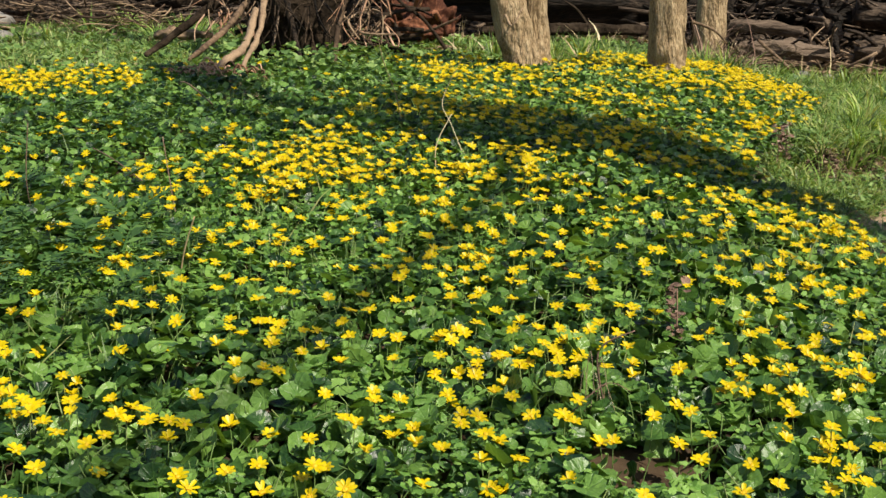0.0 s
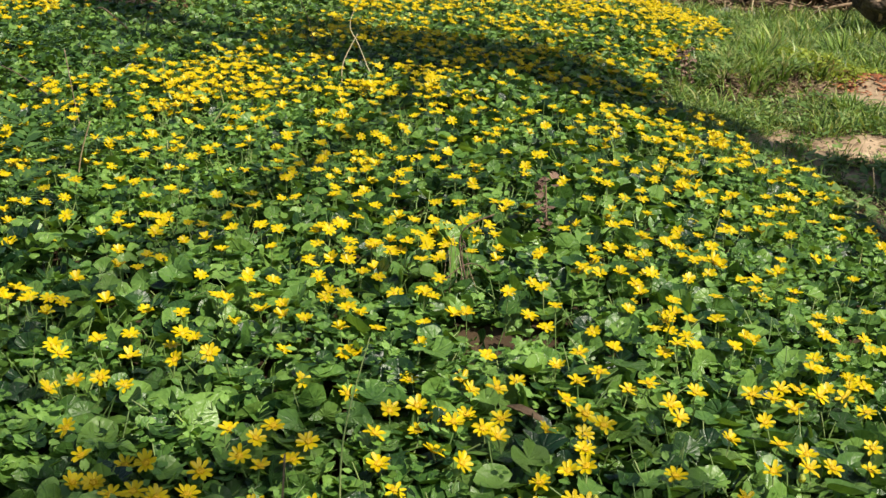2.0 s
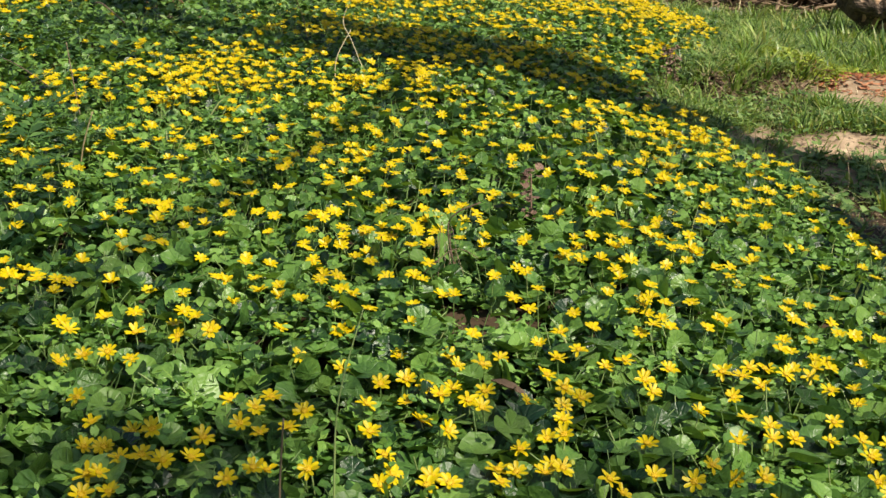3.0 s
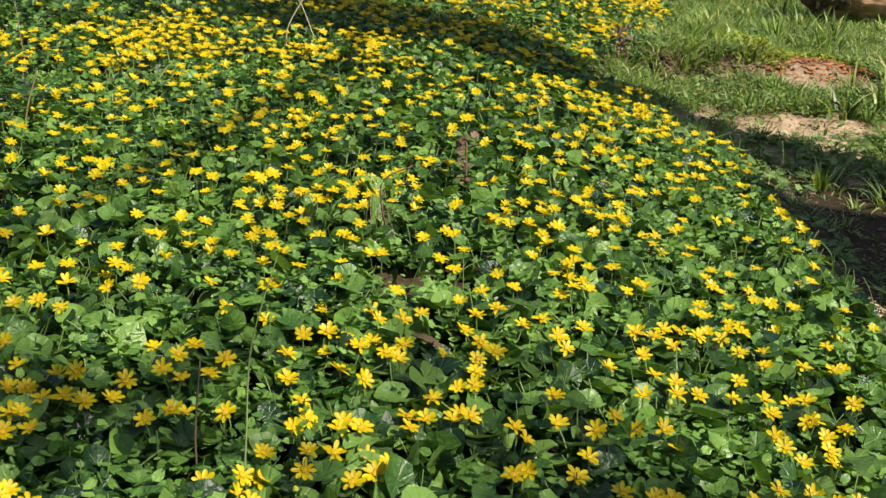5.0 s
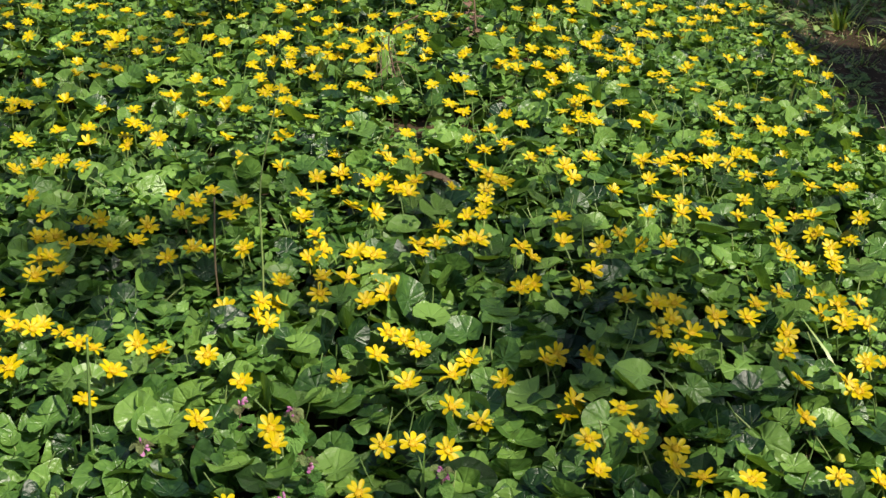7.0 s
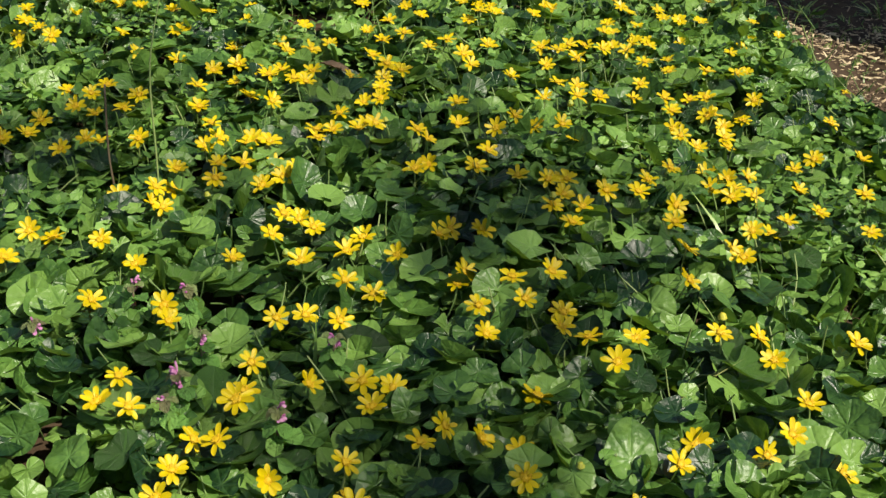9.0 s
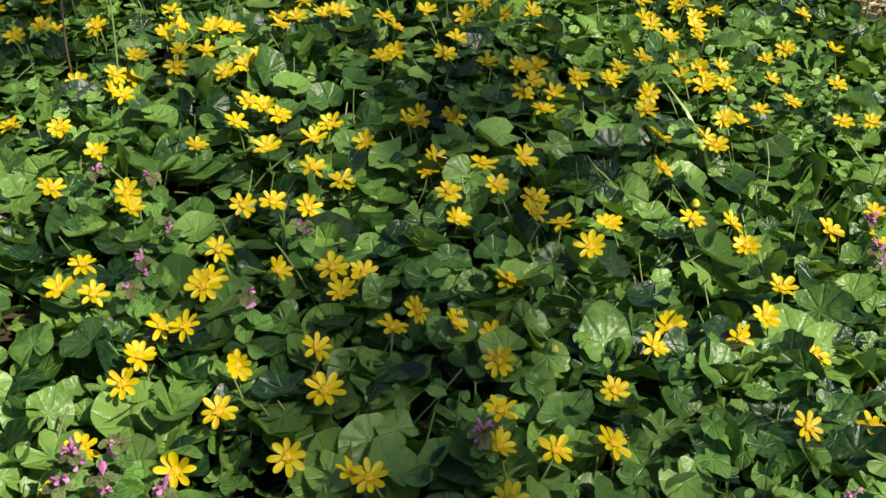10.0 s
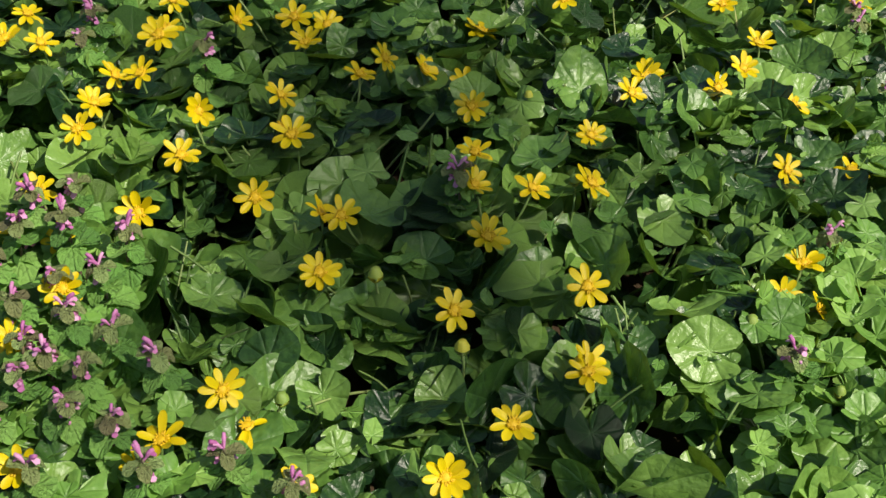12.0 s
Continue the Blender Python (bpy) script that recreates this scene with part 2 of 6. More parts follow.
def value_noise(x, y, size, seed):
    """Smooth lattice noise between 0 and 1."""
    u, v = np.asarray(x) / size, np.asarray(y) / size
    i, j = np.floor(u).astype(np.int64), np.floor(v).astype(np.int64)
    f, g = u - i, v - j
    f, g = f * f * (3 - 2 * f), g * g * (3 - 2 * g)

    def corner(a, b):
        h = (a * 374761393 + b * 668265263 + seed * 1442695041) & 0x7FFFFFFF
        h = ((h ^ (h >> 13)) * 1274126177) & 0x7FFFFFFF
        return ((h ^ (h >> 16)) & 0xFFFF) / 65535.0

    return (corner(i, j) * (1 - f) + corner(i + 1, j) * f) * (1 - g) + (corner(i, j + 1) * (1 - f) + corner(i + 1, j + 1) * f) * g


def soil_z(x, y):
    x, y = np.asarray(x, float), np.asarray(y, float)
    over = x - edge(y)
    z = top(x, y) - 0.085 - 0.10 * smooth(-0.03, 0.3, over) * (1 - 0.6 * smooth(3, 4.6, y))
    front = y - np.interp(x, [1.4, 1.5, 1.75, 2.0, 2.15], [4.52, 4.58, 4.80, 4.88, 5.02]) + 0.15 * (value_noise(x, y, 0.14, 5) - 0.5)
    z = z + 0.085 * smooth(0, 0.1, front) * smooth(1.1, 0.4, front) * smooth(1.36, 1.52, x) * smooth(2.22, 2.05, x)
    z = z + 0.045 * smooth(1.1, 0.2, np.hypot((x - 2.31) / 0.32, (y - 5.08) / 0.26))
    z = z - 0.35 * smooth(14, 60, np.hypot(x, y))
    return z + 0.03 * (value_noise(x, y, 0.5, 3) - 0.5) + 0.012 * (value_noise(x, y, 0.13, 4) - 0.5)


def sandy(x, y):
    """How far the ground is bare sand."""
    wob = 0.5 * (value_noise(x, y, 0.3, 9) - 0.5) + 0.4 * (value_noise(x, y, 0.1, 10) - 0.5)
    low = np.interp(x, [1.3, 1.7, 2.2, 3.5], [3.80, 3.74, 3.66, 3.5])
    s = smooth(-0.1, 0.15, y - low + wob) * smooth(0.1, -0.15, y - 4.13 + 1.3 * wob) * smooth(1.22, 1.45, x + wob)
    s = s + 0.75 * smooth(0.36, 0.16, np.hypot(x - 2.24, (y - 4.78) * 0.9) + 0.6 * wob)
    left = smooth(0.5, 0.2, np.abs(y - 6.75) + 0.4 * (value_noise(x, y, 0.3, 12) - 0.5)) * smooth(-1.8, -2.1, x) * smooth(-4.5, -3.5, x)
    left = left + 0.7 * smooth(0.26, 0.1, np.hypot(x + 0.84, (y - 5.72) * 0.8) + 0.5 * wob)
    return np.clip(s + 0.8 * left, 0, 1)


# ---- mesh helpers ----
def mesh_of(name, verts, faces, mats, uv=None, flat=False):
    me = bpy.data.meshes.new(name)
    me.from_pydata([tuple(v) for v in verts], [], [tuple(f) for f in faces])
    for m in mats if isinstance(mats, (list, tuple)) else [mats]:
        me.materials.append(m)
    if uv is not None:
        layer = me.uv_layers.new(name="UVMap")
        idx = np.zeros(len(me.loops), np.int32)
        me.loops.foreach_get("vertex_index", idx)
        layer.data.foreach_set("uv", np.asarray(uv, np.float32)[idx].ravel())
    if not flat:
        me.polygons.foreach_set("use_smooth", [True] * len(me.polygons))
    me.update()
    return me


def part(name, me, parent, m=None, label=""):
    ob = new(name, me)
    ob.parent = parent
    if m is not None:
        ob.matrix_local = m
    return tagged(ob, label)


def thing(name, place, label, category, group="", turn=0.0):
    ob = new(name)
    ob.empty_display_size = 0.03
    ob.matrix_world = Matrix.Translation(place) @ Matrix.Rotation(turn, 4, "Z")
    return tagged(ob, label, category, group)


def joined(pieces):
    """One template out of several (verts, faces, uv)."""
    vs, fs, us, n = [], [], [], 0
    for v, f, u in pieces:
        vs.append(np.asarray(v, float))
        us.append(np.asarray(u, float))
        fs += [tuple(i + n for i in q) for q in f]
        n += len(v)
    return np.concatenate(vs), fs, np.concatenate(us)


def turns(yaw, tilt, toward):
    """Rotation matrices: turn about z by yaw, then tip by tilt towards the heading given."""
    def rz(a):
        c, s, o, i = np.cos(a), np.sin(a), np.zeros_like(a), np.ones_like(a)
        return np.stack([np.stack([c, -s, o], -1), np.stack([s, c, o], -1), np.stack([o, o, i], -1)], -2)
    c, s, o, i = np.cos(tilt), np.sin(tilt), np.zeros_like(tilt), np.ones_like(tilt)
    ry = np.stack([np.stack([c, o, s], -1), np.stack([o, i, o], -1), np.stack([-s, o, c], -1)], -2)
    return rz(toward) @ ry @ rz(yaw - toward)


def scatter(name, templates, mat, places, rot, size, label, category, kind="stuff", parent=None):
    """Many copies of the templates joined into one mesh."""
    k = rng.integers(0, len(templates), len(places))
    co, loops, totals, uvs, base = [], [], [], [], 0
    for t, (v, f, u) in enumerate(templates):
        sel = np.nonzero(k == t)[0]
        if not len(sel):
            continue
        scaled = v[None] * (size[sel][:, None, None] if size.ndim == 1 else size[sel][:, None, :])
        w = np.einsum("mij,mnj->mni", rot[sel], scaled) + places[sel][:, None, :]
        co.append(w.reshape(-1, 3))
        flat = np.array([i for q in f for i in q])
        loops.append((flat[None] + (base + np.arange(len(sel)) * len(v))[:, None]).ravel())
        totals.append(np.tile(np.array([len(q) for q in f]), len(sel)))
        uvs.append(np.tile(u[flat], (len(sel), 1)))
        base += len(sel) * len(v)
    co, loops, totals, uvs = np.concatenate(co), np.concatenate(loops), np.concatenate(totals), np.concatenate(uvs)
    me = bpy.data.meshes.new(name)
    me.vertices.add(len(co))
    me.vertices.foreach_set("co", co.astype(np.float32).ravel())
    me.loops.add(len(loops))
    me.loops.foreach_set("vertex_index", loops.astype(np.int32))
    me.polygons.add(len(totals))
    me.polygons.foreach_set("loop_start", np.concatenate([[0], np.cumsum(totals)[:-1]]).astype(np.int32))
    me.polygons.foreach_set("use_smooth", np.ones(len(totals), bool))
    me.uv_layers.new(name="UVMap").data.foreach_set("uv", uvs.astype(np.float32).ravel())
    me.update(calc_edges=True)
    me.validate()
    me.materials.append(mat)
    ob = new(name, me)
    if parent is not None:
        ob.parent = parent
    return tagged(ob, label, category, "", kind)


def sample(x0, x1, y0, y1, per_m2, density):
    """Points over a rectangle, kept by the density between 0 and 1."""
    n = int((x1 - x0) * (y1 - y0) * per_m2)
    x, y = rng.uniform(x0, x1, n), rng.uniform(y0, y1, n)
    keep = rng.random(n) < density(x, y)
    return x[keep], y[keep]


def tube(points, radii, segs=8, rough=0.0, seed=0, ring=None, cap=True, flute=0.0):
    """A tapered, knotty tube along a smoothed line."""
    pts = [Vector(p) for p in points]
    fine, rad = [], []
    per = ring or 4
    for i in range(len(pts) - 1):
        a, b, c, d = pts[max(i - 1, 0)], pts[i], pts[i + 1], pts[min(i + 2, len(pts) - 1)]
        for s in range(per):
            t = s / per
            fine.append(0.5 * (2 * b + (c - a) * t + (2 * a - 5 * b + 4 * c - d) * t * t + (3 * b - a - 3 * c + d) * t ** 3))
            rad.append(radii[i] * (1 - t) + radii[i + 1] * t)
    fine.append(pts[-1])
    rad.append(radii[-1])
    verts, faces, uv = [], [], []
    up = Vector((0.3, 0.2, 1)).normalized()
    for i, p in enumerate(fine):
        d = (fine[min(i + 1, len(fine) - 1)] - fine[max(i - 1, 0)]).normalized()
        side = d.cross(up if abs(d.dot(up)) < 0.95 else Vector((1, 0, 0))).normalized()
        nor = side.cross(d)
        for k in range(segs):
            a = 2 * math.pi * k / segs
            r = rad[i]
            if rough:
                r *= 1 + rough * noise.noise(Vector((math.cos(a) * 1.5 + seed * 7, math.sin(a) * 1.5, i * 0.35)))
            if flute:
                r *= 1 + flute * math.sin(a * 5 + seed + i * 0.1)
            verts.append(p + side * math.cos(a) * r + nor * math.sin(a) * r)
            uv.append((k / segs, i / len(fine)))
    for i in range(len(fine) - 1):
        for k in range(segs):
            faces.append((i * segs + k, i * segs + (k + 1) % segs, (i + 1) * segs + (k + 1) % segs, (i + 1) * segs + k))
    if cap:
        faces.append(tuple(range(segs - 1, -1, -1)))
        n = (len(fine) - 1) * segs
        faces.append(tuple(range(n, n + segs)))
    return np.array([tuple(v) for v in verts]), faces, np.array(uv)


# ---- plant templates: base at the origin, tip along +y, upper side +z, about 1 long ----
def heart_leaf(seed, spokes=14, rings=2, petiole=False, broad=1.0, crenate=0.03, lobes=7, ribs=0.0):
    r = random.Random(seed)
    cup, fold, wave, ph = r.uniform(-0.4, 0.5), r.choice((0.0, 0.1, 0.2, 0.35, 0.5)), r.uniform(0.04, 0.14), r.uniform(0, 6)
    bend, skew = r.uniform(-0.4, 0.25), r.uniform(-0.12, 0.12)
    verts, uv, faces = [(0, 0, 0)], [(0.5, 0.5)], []
    for k in range(1, rings + 1):
        q = k / rings
        for i in range(spokes):
            a = math.pi * 0.93 * (2 * i / (spokes - 1) - 1)
            rad = (0.61 + 0.27 * math.cos(a) + 0.12 * math.cos(2 * a) + crenate * math.cos(lobes * a + ph) + 0.02 * math.sin(3 * a + ph)) * q ** 0.85
            x, y = math.sin(a) * rad * broad * 1.05 + skew * rad * rad, math.cos(a) * rad
            z = fold * math.sqrt(x * x + 0.02) * 0.8 - fold * 0.11 + cup * (x * x + y * y) * 0.6 + bend * y * y + wave * q * q * math.sin(3 * a + ph)
            z += ribs * q * (1.3 - q) * math.cos(9 * a)
            verts.append((x, y, z))
            uv.append((0.5 + x * 0.45, 0.5 + y * 0.45))
    for i in range(spokes - 1):
        faces.append((0, 2 + i, 1 + i))
        for k in range(1, rings):
            a, b = 1 + (k - 1) * spokes + i, 1 + k * spokes + i
            faces.append((a, a + 1, b + 1, b))
    leaf = (np.array(verts), faces, np.array(uv))
    if petiole:
        v, f, _ = tube([(0, 0.02, 0), (0, -0.25, -0.35), (0, -0.4, -1.0), (0, -0.35, -1.9)], [0.035, 0.035, 0.04, 0.05], 3, ring=2, cap=False)
        leaf = joined([leaf, (v, f, np.full((len(v), 2), 0.5) + np.array([[0.17, 0.02]]))])
    return leaf


def celandine_leaf(seed, spokes=25, rings=3, petiole=False, crenate=0.03, lobes=0, ribs=0.008):
    """A rounded heart-shaped blade with a deep notch at the stalk, a wavy scalloped rim and sunken veins."""
    r = random.Random(seed)
    broad, long = r.uniform(0.82, 1.08), r.uniform(0.95, 1.25)
    cup, fold, wave, ph = r.uniform(-0.35, 0.55), r.choice((0.0, 0.08, 0.18, 0.3, 0.5)), r.uniform(0.03, 0.12), r.uniform(0, 6)
    bend, skew, corners, count = r.uniform(-0.35, 0.15), r.uniform(-0.1, 0.1), r.uniform(0.0, 0.05), lobes or r.choice((5, 6, 7))
    angles = np.radians([0, 30, 60, 90, 120, 142, 158, 170, 175])
    radii = (0.92, 0.88, 0.81, 0.76, 0.74, 0.73, 0.64, 0.42, 0.28)
    verts, uv, faces = [(0, 0, 0)], [(0.5, 0.5)], []
    for k in range(1, rings + 1):
        q = (k / rings) ** 0.8
        for i in range(spokes):
            a = math.radians(174) * (2 * i / (spokes - 1) - 1)
            rim = float(np.interp(abs(a), angles, radii)) + corners * math.cos(5 * a) + crenate * 0.6 * math.cos(count * a + ph)
            rad = rim * q
            x, y = math.sin(a) * rad * broad + skew * rad * rad, math.cos(a) * rad * long
            z = fold * (math.sqrt(x * x + 0.02) - 0.14) + cup * (x * x + y * y) * 0.7 + bend * y * abs(y) + wave * q * q * (math.sin(3 * a + ph) + 0.6 * math.sin(5 * a - ph))
            z -= ribs * q * (1.25 - q) * 2.5 * math.cos(9 * a)
            verts.append((x, y, z))
            uv.append((0.5 + x * 0.45, 0.5 + y * 0.45))
    for i in range(spokes - 1):
        faces.append((0, 2 + i, 1 + i))
        for k in range(1, rings):
            a, b = 1 + (k - 1) * spokes + i, 1 + k * spokes + i
            faces.append((a, a + 1, b + 1, b))
    leaf = (np.array(verts), faces, np.array(uv))
    if petiole:
        v, f, _ = tube([(0, 0.02, -0.01), (0, -0.25, -0.35), (0, -0.4, -1.0), (0, -0.35, -1.9)], [0.035, 0.035, 0.04, 0.05], 4, ring=2, cap=False)
        leaf = joined([leaf, (v, f, np.full((len(v), 2), 0.5) + np.array([[0.17, 0.02]]))])
    return leaf


def petal(seed, nx=3, ny=4):
    """A narrow blunt petal, 1 long."""
    r = random.Random(seed)
    rise, curl, cup, wide = r.uniform(0.15, 0.4), r.uniform(-0.35, 0.05), r.uniform(0.05, 0.2), r.uniform(0.28, 0.36)
    verts, uv, faces = [], [], []
    for j in range(ny + 1):
        t = math.sin(math.pi / 2 * j / ny) if ny > 3 else j / ny
        w = wide * (0.30 + 1.5 * t - 1.15 * t ** 3.2) * 0.62
        w *= (0.1 + 0.9 * math.sqrt(max(0.0, 1 - (max(t - 0.74, 0) / 0.26) ** 2))) if ny > 3 else (1.2 if j == ny else 1.2)
        for i in range(nx + 1):
            s = 2 * i / nx - 1
            verts.append((s * w, 0.05 + 0.95 * t - 0.05 * s * s * (j == ny), rise * t + curl * t * t + cup * s * s * w * 2))
            uv.append((0.5 + s * 0.4, t))
    for j in range(ny):
        for i in range(nx):
            a = j * (nx + 1) + i
            faces.append((a, a + 1, a + nx + 2, a + nx + 1))
    return np.array(verts), faces, np.array(uv)


def spun(template, angle, tip=0.0, scale=1.0):
    v, f, u = template
    m = np.array((Matrix.Rotation(angle, 3, "Z") @ Matrix.Rotation(tip, 3, "X")))
    return v @ m.T * scale, f, u


def flower_low(seed, nx=2, ny=2):
    r = random.Random(seed)
    n = r.choice((8, 8, 8, 9))
    lift = r.choice((0.02, 0.06, 0.12, 0.2, 0.32))
    ps = [spun(petal(seed * 20 + i, nx, ny), 2 * math.pi * i / n + r.uniform(-0.1, 0.1), lift + r.uniform(-0.12, 0.2), r.uniform(0.85, 1.05)) for i in range(n)]
    return joined(ps)


def dome(radius, height, segs=7):
    verts, faces = [(0, 0, height)], []
    for k, (q, h) in enumerate(((0.6, 0.8), (1.0, 0.2))):
        for i in range(segs):
            a = 2 * math.pi * (i + 0.5 * k) / segs
            verts.append((math.cos(a) * radius * q, math.sin(a) * radius * q, height * h))
    for i in range(segs):
        j = (i + 1) % segs
        faces += [(0, 1 + i, 1 + j), (1 + i, 1 + segs + i, 1 + segs + j, 1 + j)]
    return np.array(verts), faces, np.full((len(verts), 2), 0.5)


def stamens(seed):
    """A domed button with a ring of club-tipped stamens."""
    r = random.Random(seed)
    ps = [dome(0.29, 0.2, 9)]
    for i in range(16):
        a, q = 2 * math.pi * i / 16 + r.uniform(-0.15, 0.15), r.uniform(0.2, 0.38)
        d = Vector((math.cos(a), math.sin(a), 0))
        ps.append(tube([d * 0.1 + Vector((0, 0, 0.1)), d * q + Vector((0, 0, r.uniform(0.16, 0.24)))], [0.03, 0.05], 4, ring=1))
    return joined(ps)


def grass_blade(seed):
    r = random.Random(seed)
    bend, wide = r.uniform(0.15, 1.0), r.uniform(0.018, 0.04)
    verts, faces = [], []
    for j in range(4):
        t = j / 3
        w = wide * (1 - t ** 1.6) + 0.001
        y, z = bend * t * t, t * (1 - 0.3 * bend * t)
        verts += [(-w, y, z), (w, y, z)]
    for j in range(3):
        faces.append((2 * j, 2 * j + 1, 2 * j + 3, 2 * j + 2))
    return np.array(verts), faces, np.array([(0.5, 0.5)] * 8)


def lobed_leaf(seed):
    """A deeply cut, ferny leaf of paired lobes."""
    r = random.Random(seed)
    ps = []
    for k in range(5):
        t = 0.2 + 0.16 * k
        for s in (-1, 1):
            ln = 0.42 * math.sin(math.pi * (0.25 + 0.7 * t)) + 0.05
            v = np.array([(0, 0, 0), (0.06, ln * 0.5, 0.02), (0.03, ln * 0.75, 0), (0, ln, -0.03), (-0.03, ln * 0.7, 0), (-0.07, ln * 0.45, 0.02)])
            w = spun((v, [(0, 1, 2, 3, 4, 5)], np.full((6, 2), 0.5)), -s * r.uniform(0.8, 1.1))
            ps.append((w[0] + np.array([0, t, -0.25 * t * t]), w[1], w[2]))
    v = np.array([(-0.02, 0, 0), (0.02, 0, 0), (0.03, 0.8, -0.16), (0, 1.1, -0.3), (-0.03, 0.8, -0.16)])
    ps.append((v, [(0, 1, 2, 3, 4)], np.full((5, 2), 0.5)))
    return joined(ps)


# ---- ground: one sheet out to the horizon ----
def ground_sheet():
    def axis(fine0, fine1, step, reach):
        out = [fine1 + (reach - fine1) * (i / 14) ** 2.5 for i in range(1, 15)]
        low = [fine0 - (reach + fine0) * (i / 14) ** 2.5 for i in range(1, 15)]
        return np.array(low[::-1] + list(np.arange(fine0, fine1 + step / 2, step)) + out)
    xs, ys = axis(-4.0, 5.0, 0.06, 400), axis(-1.5, 12.0, 0.06, 400)
    gx, gy = np.meshgrid(xs, ys)
    gz = soil_z(gx, gy)
    nx, ny = len(xs), len(ys)
    verts = np.stack([gx.ravel(), gy.ravel(), gz.ravel()], 1)
    i = (np.arange(ny - 1)[:, None] * nx + np.arange(nx - 1)[None]).ravel()
    faces = np.stack([i, i + 1, i + nx + 1, i + nx], 1)
    me = mesh_of("ground", verts, faces, SOIL)
    att = me.attributes.new("sandy", "FLOAT", "POINT")
    att.data.foreach_set("value", sandy(gx, gy).ravel().astype(np.float32))
    return tagged(new("ground", me), "dark leaf mould ground with a bare sandy path", "ground", "", "structure")


ground_sheet()


# ---- where things grow ----
def flower_edge(y):
    """The outline of the leaf carpet on the path side, with a notch of grass."""
    return np.interp(y, [-3, 0, 1.0, 1.65, 2.1, 3.0, 3.6, 4.1, 4.6, 5.2, 6.3, 7.5], [1.4, 1.38, 1.36, 1.36, 1.37, 1.36, 1.25, 1.12, 1.2, 1.5, 1.98, 2.2])


def leaf_cover(x, y):
    c = smooth(0.06, -0.03, x - flower_edge(y) + 0.12 * (value_noise(x, y, 0.2, 21) - 0.5) + smooth(1.3, 0.5, y) * 0.55 * value_noise(x, y, 0.9, 25))
    c = c * smooth(-1.6, -1.1, y + 0.5 * (value_noise(x, y, 0.5, 22) - 0.5) + 0.9 * (value_noise(x, y, 1.3, 26) - 0.5) - 0.15 * (x - 0.3) ** 2)
    far = np.interp(x, [-3, -1.3, -0.95, -0.5, 0.0, 0.3, 0.75, 0.9, 1.15, 1.25, 1.55, 1.7, 2.2], [5.75, 6.1, 6.8, 7.1, 7.8, 7.05, 7.1, 7.7, 7.6, 7.15, 7.15, 7.2, 6.6])
    c = c * smooth(0.1, -0.2, y - far)
    bare = np.maximum(smooth(0.38, 0.15, np.hypot((x + 0.75) * 0.8, y - 5.4)), smooth(0.3, 0.15, np.hypot((x + 1.09) * 0.8, y - 5.88)))
    c = c * (1 - 0.9 * smooth(0.15, 0.07, np.hypot(x - 0.33, y - 1.79) + 0.04 * (value_noise(x, y, 0.05, 24) - 0.5)))
    return c * (1 - 0.6 * bare) * smooth(-2.6, -2.1, x + 0.5 * (value_noise(x, y, 0.4, 23) - 0.5) + 1.0 * (value_noise(x, y, 1.4, 27) - 0.5))


def spot(x, y, cx, cy, rx, ry):
    d = np.hypot((x - cx) / rx, (y - cy) / ry) + 0.5 * (value_noise(x, y, 0.25, 33) - 0.5)
    return smooth(1.15, 0.75, d)


def flower_cover(x, y):
    """How thickly the celandines flower: rich in the middle and under the trees, thin on the shaded left."""
    n = 0.55 * value_noise(x, y, 0.28, 31) + 0.45 * value_noise(x, y, 0.09, 32)
    d = leaf_cover(x, y) * (0.10 + 0.90 * smooth(0.40, 0.60, n)) * 0.57
    left = smooth(-0.45, -0.8, x - 0.12 * (y - 3))
    d = d * (1 - 0.72 * left * smooth(1.8, 2.3, y))
    d = d * (1 - 0.85 * spot(x, y, -0.75, 5.9, 0.62, 1.1)) * (1 - 0.9 * spot(x, y, -1.0, 4.6, 0.6, 0.5))
    d = d * (1 - 0.7 * spot(x, y, 0.95, 6.1, 0.28, 0.3)) * (1 - 0.6 * spot(x, y, 0.72, 7.0, 0.15, 0.6))
    d = d + leaf_cover(x, y) * (0.55 * spot(x, y, -1.75, 5.3, 0.5, 0.33) + 0.22 * spot(x, y, -0.62, 3.65, 0.3, 0.5) + 0.30 * spot(x, y, 1.5, 6.3, 0.5, 0.75) + 0.16 * spot(x, y, 0.4, 6.3, 0.5, 0.7))
    return np.clip(d * (1 - 0.25 * spot(x, y, 0.0, 4.6, 0.7, 0.5)) * (1 - 0.35 * smooth(4.3, 5.2, y) * smooth(0.3, 0.6, value_noise(x, y, 0.35, 35))), 0, 1)


FLOWERS_A = ((0.367, 0.033), (0.271, 0.040), (0.421, 0.072), (0.175, 0.075), (0.102, 0.077), (0.190, 0.085), (0.482, 0.103), (0.487, 0.118), (0.231, 0.121), (0.680, 0.150), (0.657, 0.168), (0.400, 0.171), (0.504, 0.182), (0.690, 0.202), (0.086, 0.205), (0.309, 0.230), (0.123, 0.237), (0.440, 0.243), (0.333, 0.290), (0.489, 0.293), (0.317, 0.300), (0.119, 0.302), (0.543, 0.306), (0.444, 0.309), (0.083, 0.317), (0.268, 0.327), (0.730, 0.328), (0.176, 0.328), (0.803, 0.340), (0.100, 0.349), (0.454, 0.351), (0.563, 0.376), (0.212, 0.384), (0.305, 0.400), (0.614, 0.422), (0.466, 0.423), (0.782, 0.429), (0.128, 0.434), (0.229, 0.439), (0.713, 0.455), (0.642, 0.461), (0.469, 0.462), (0.140, 0.468), (0.301, 0.468), (0.432, 0.475))
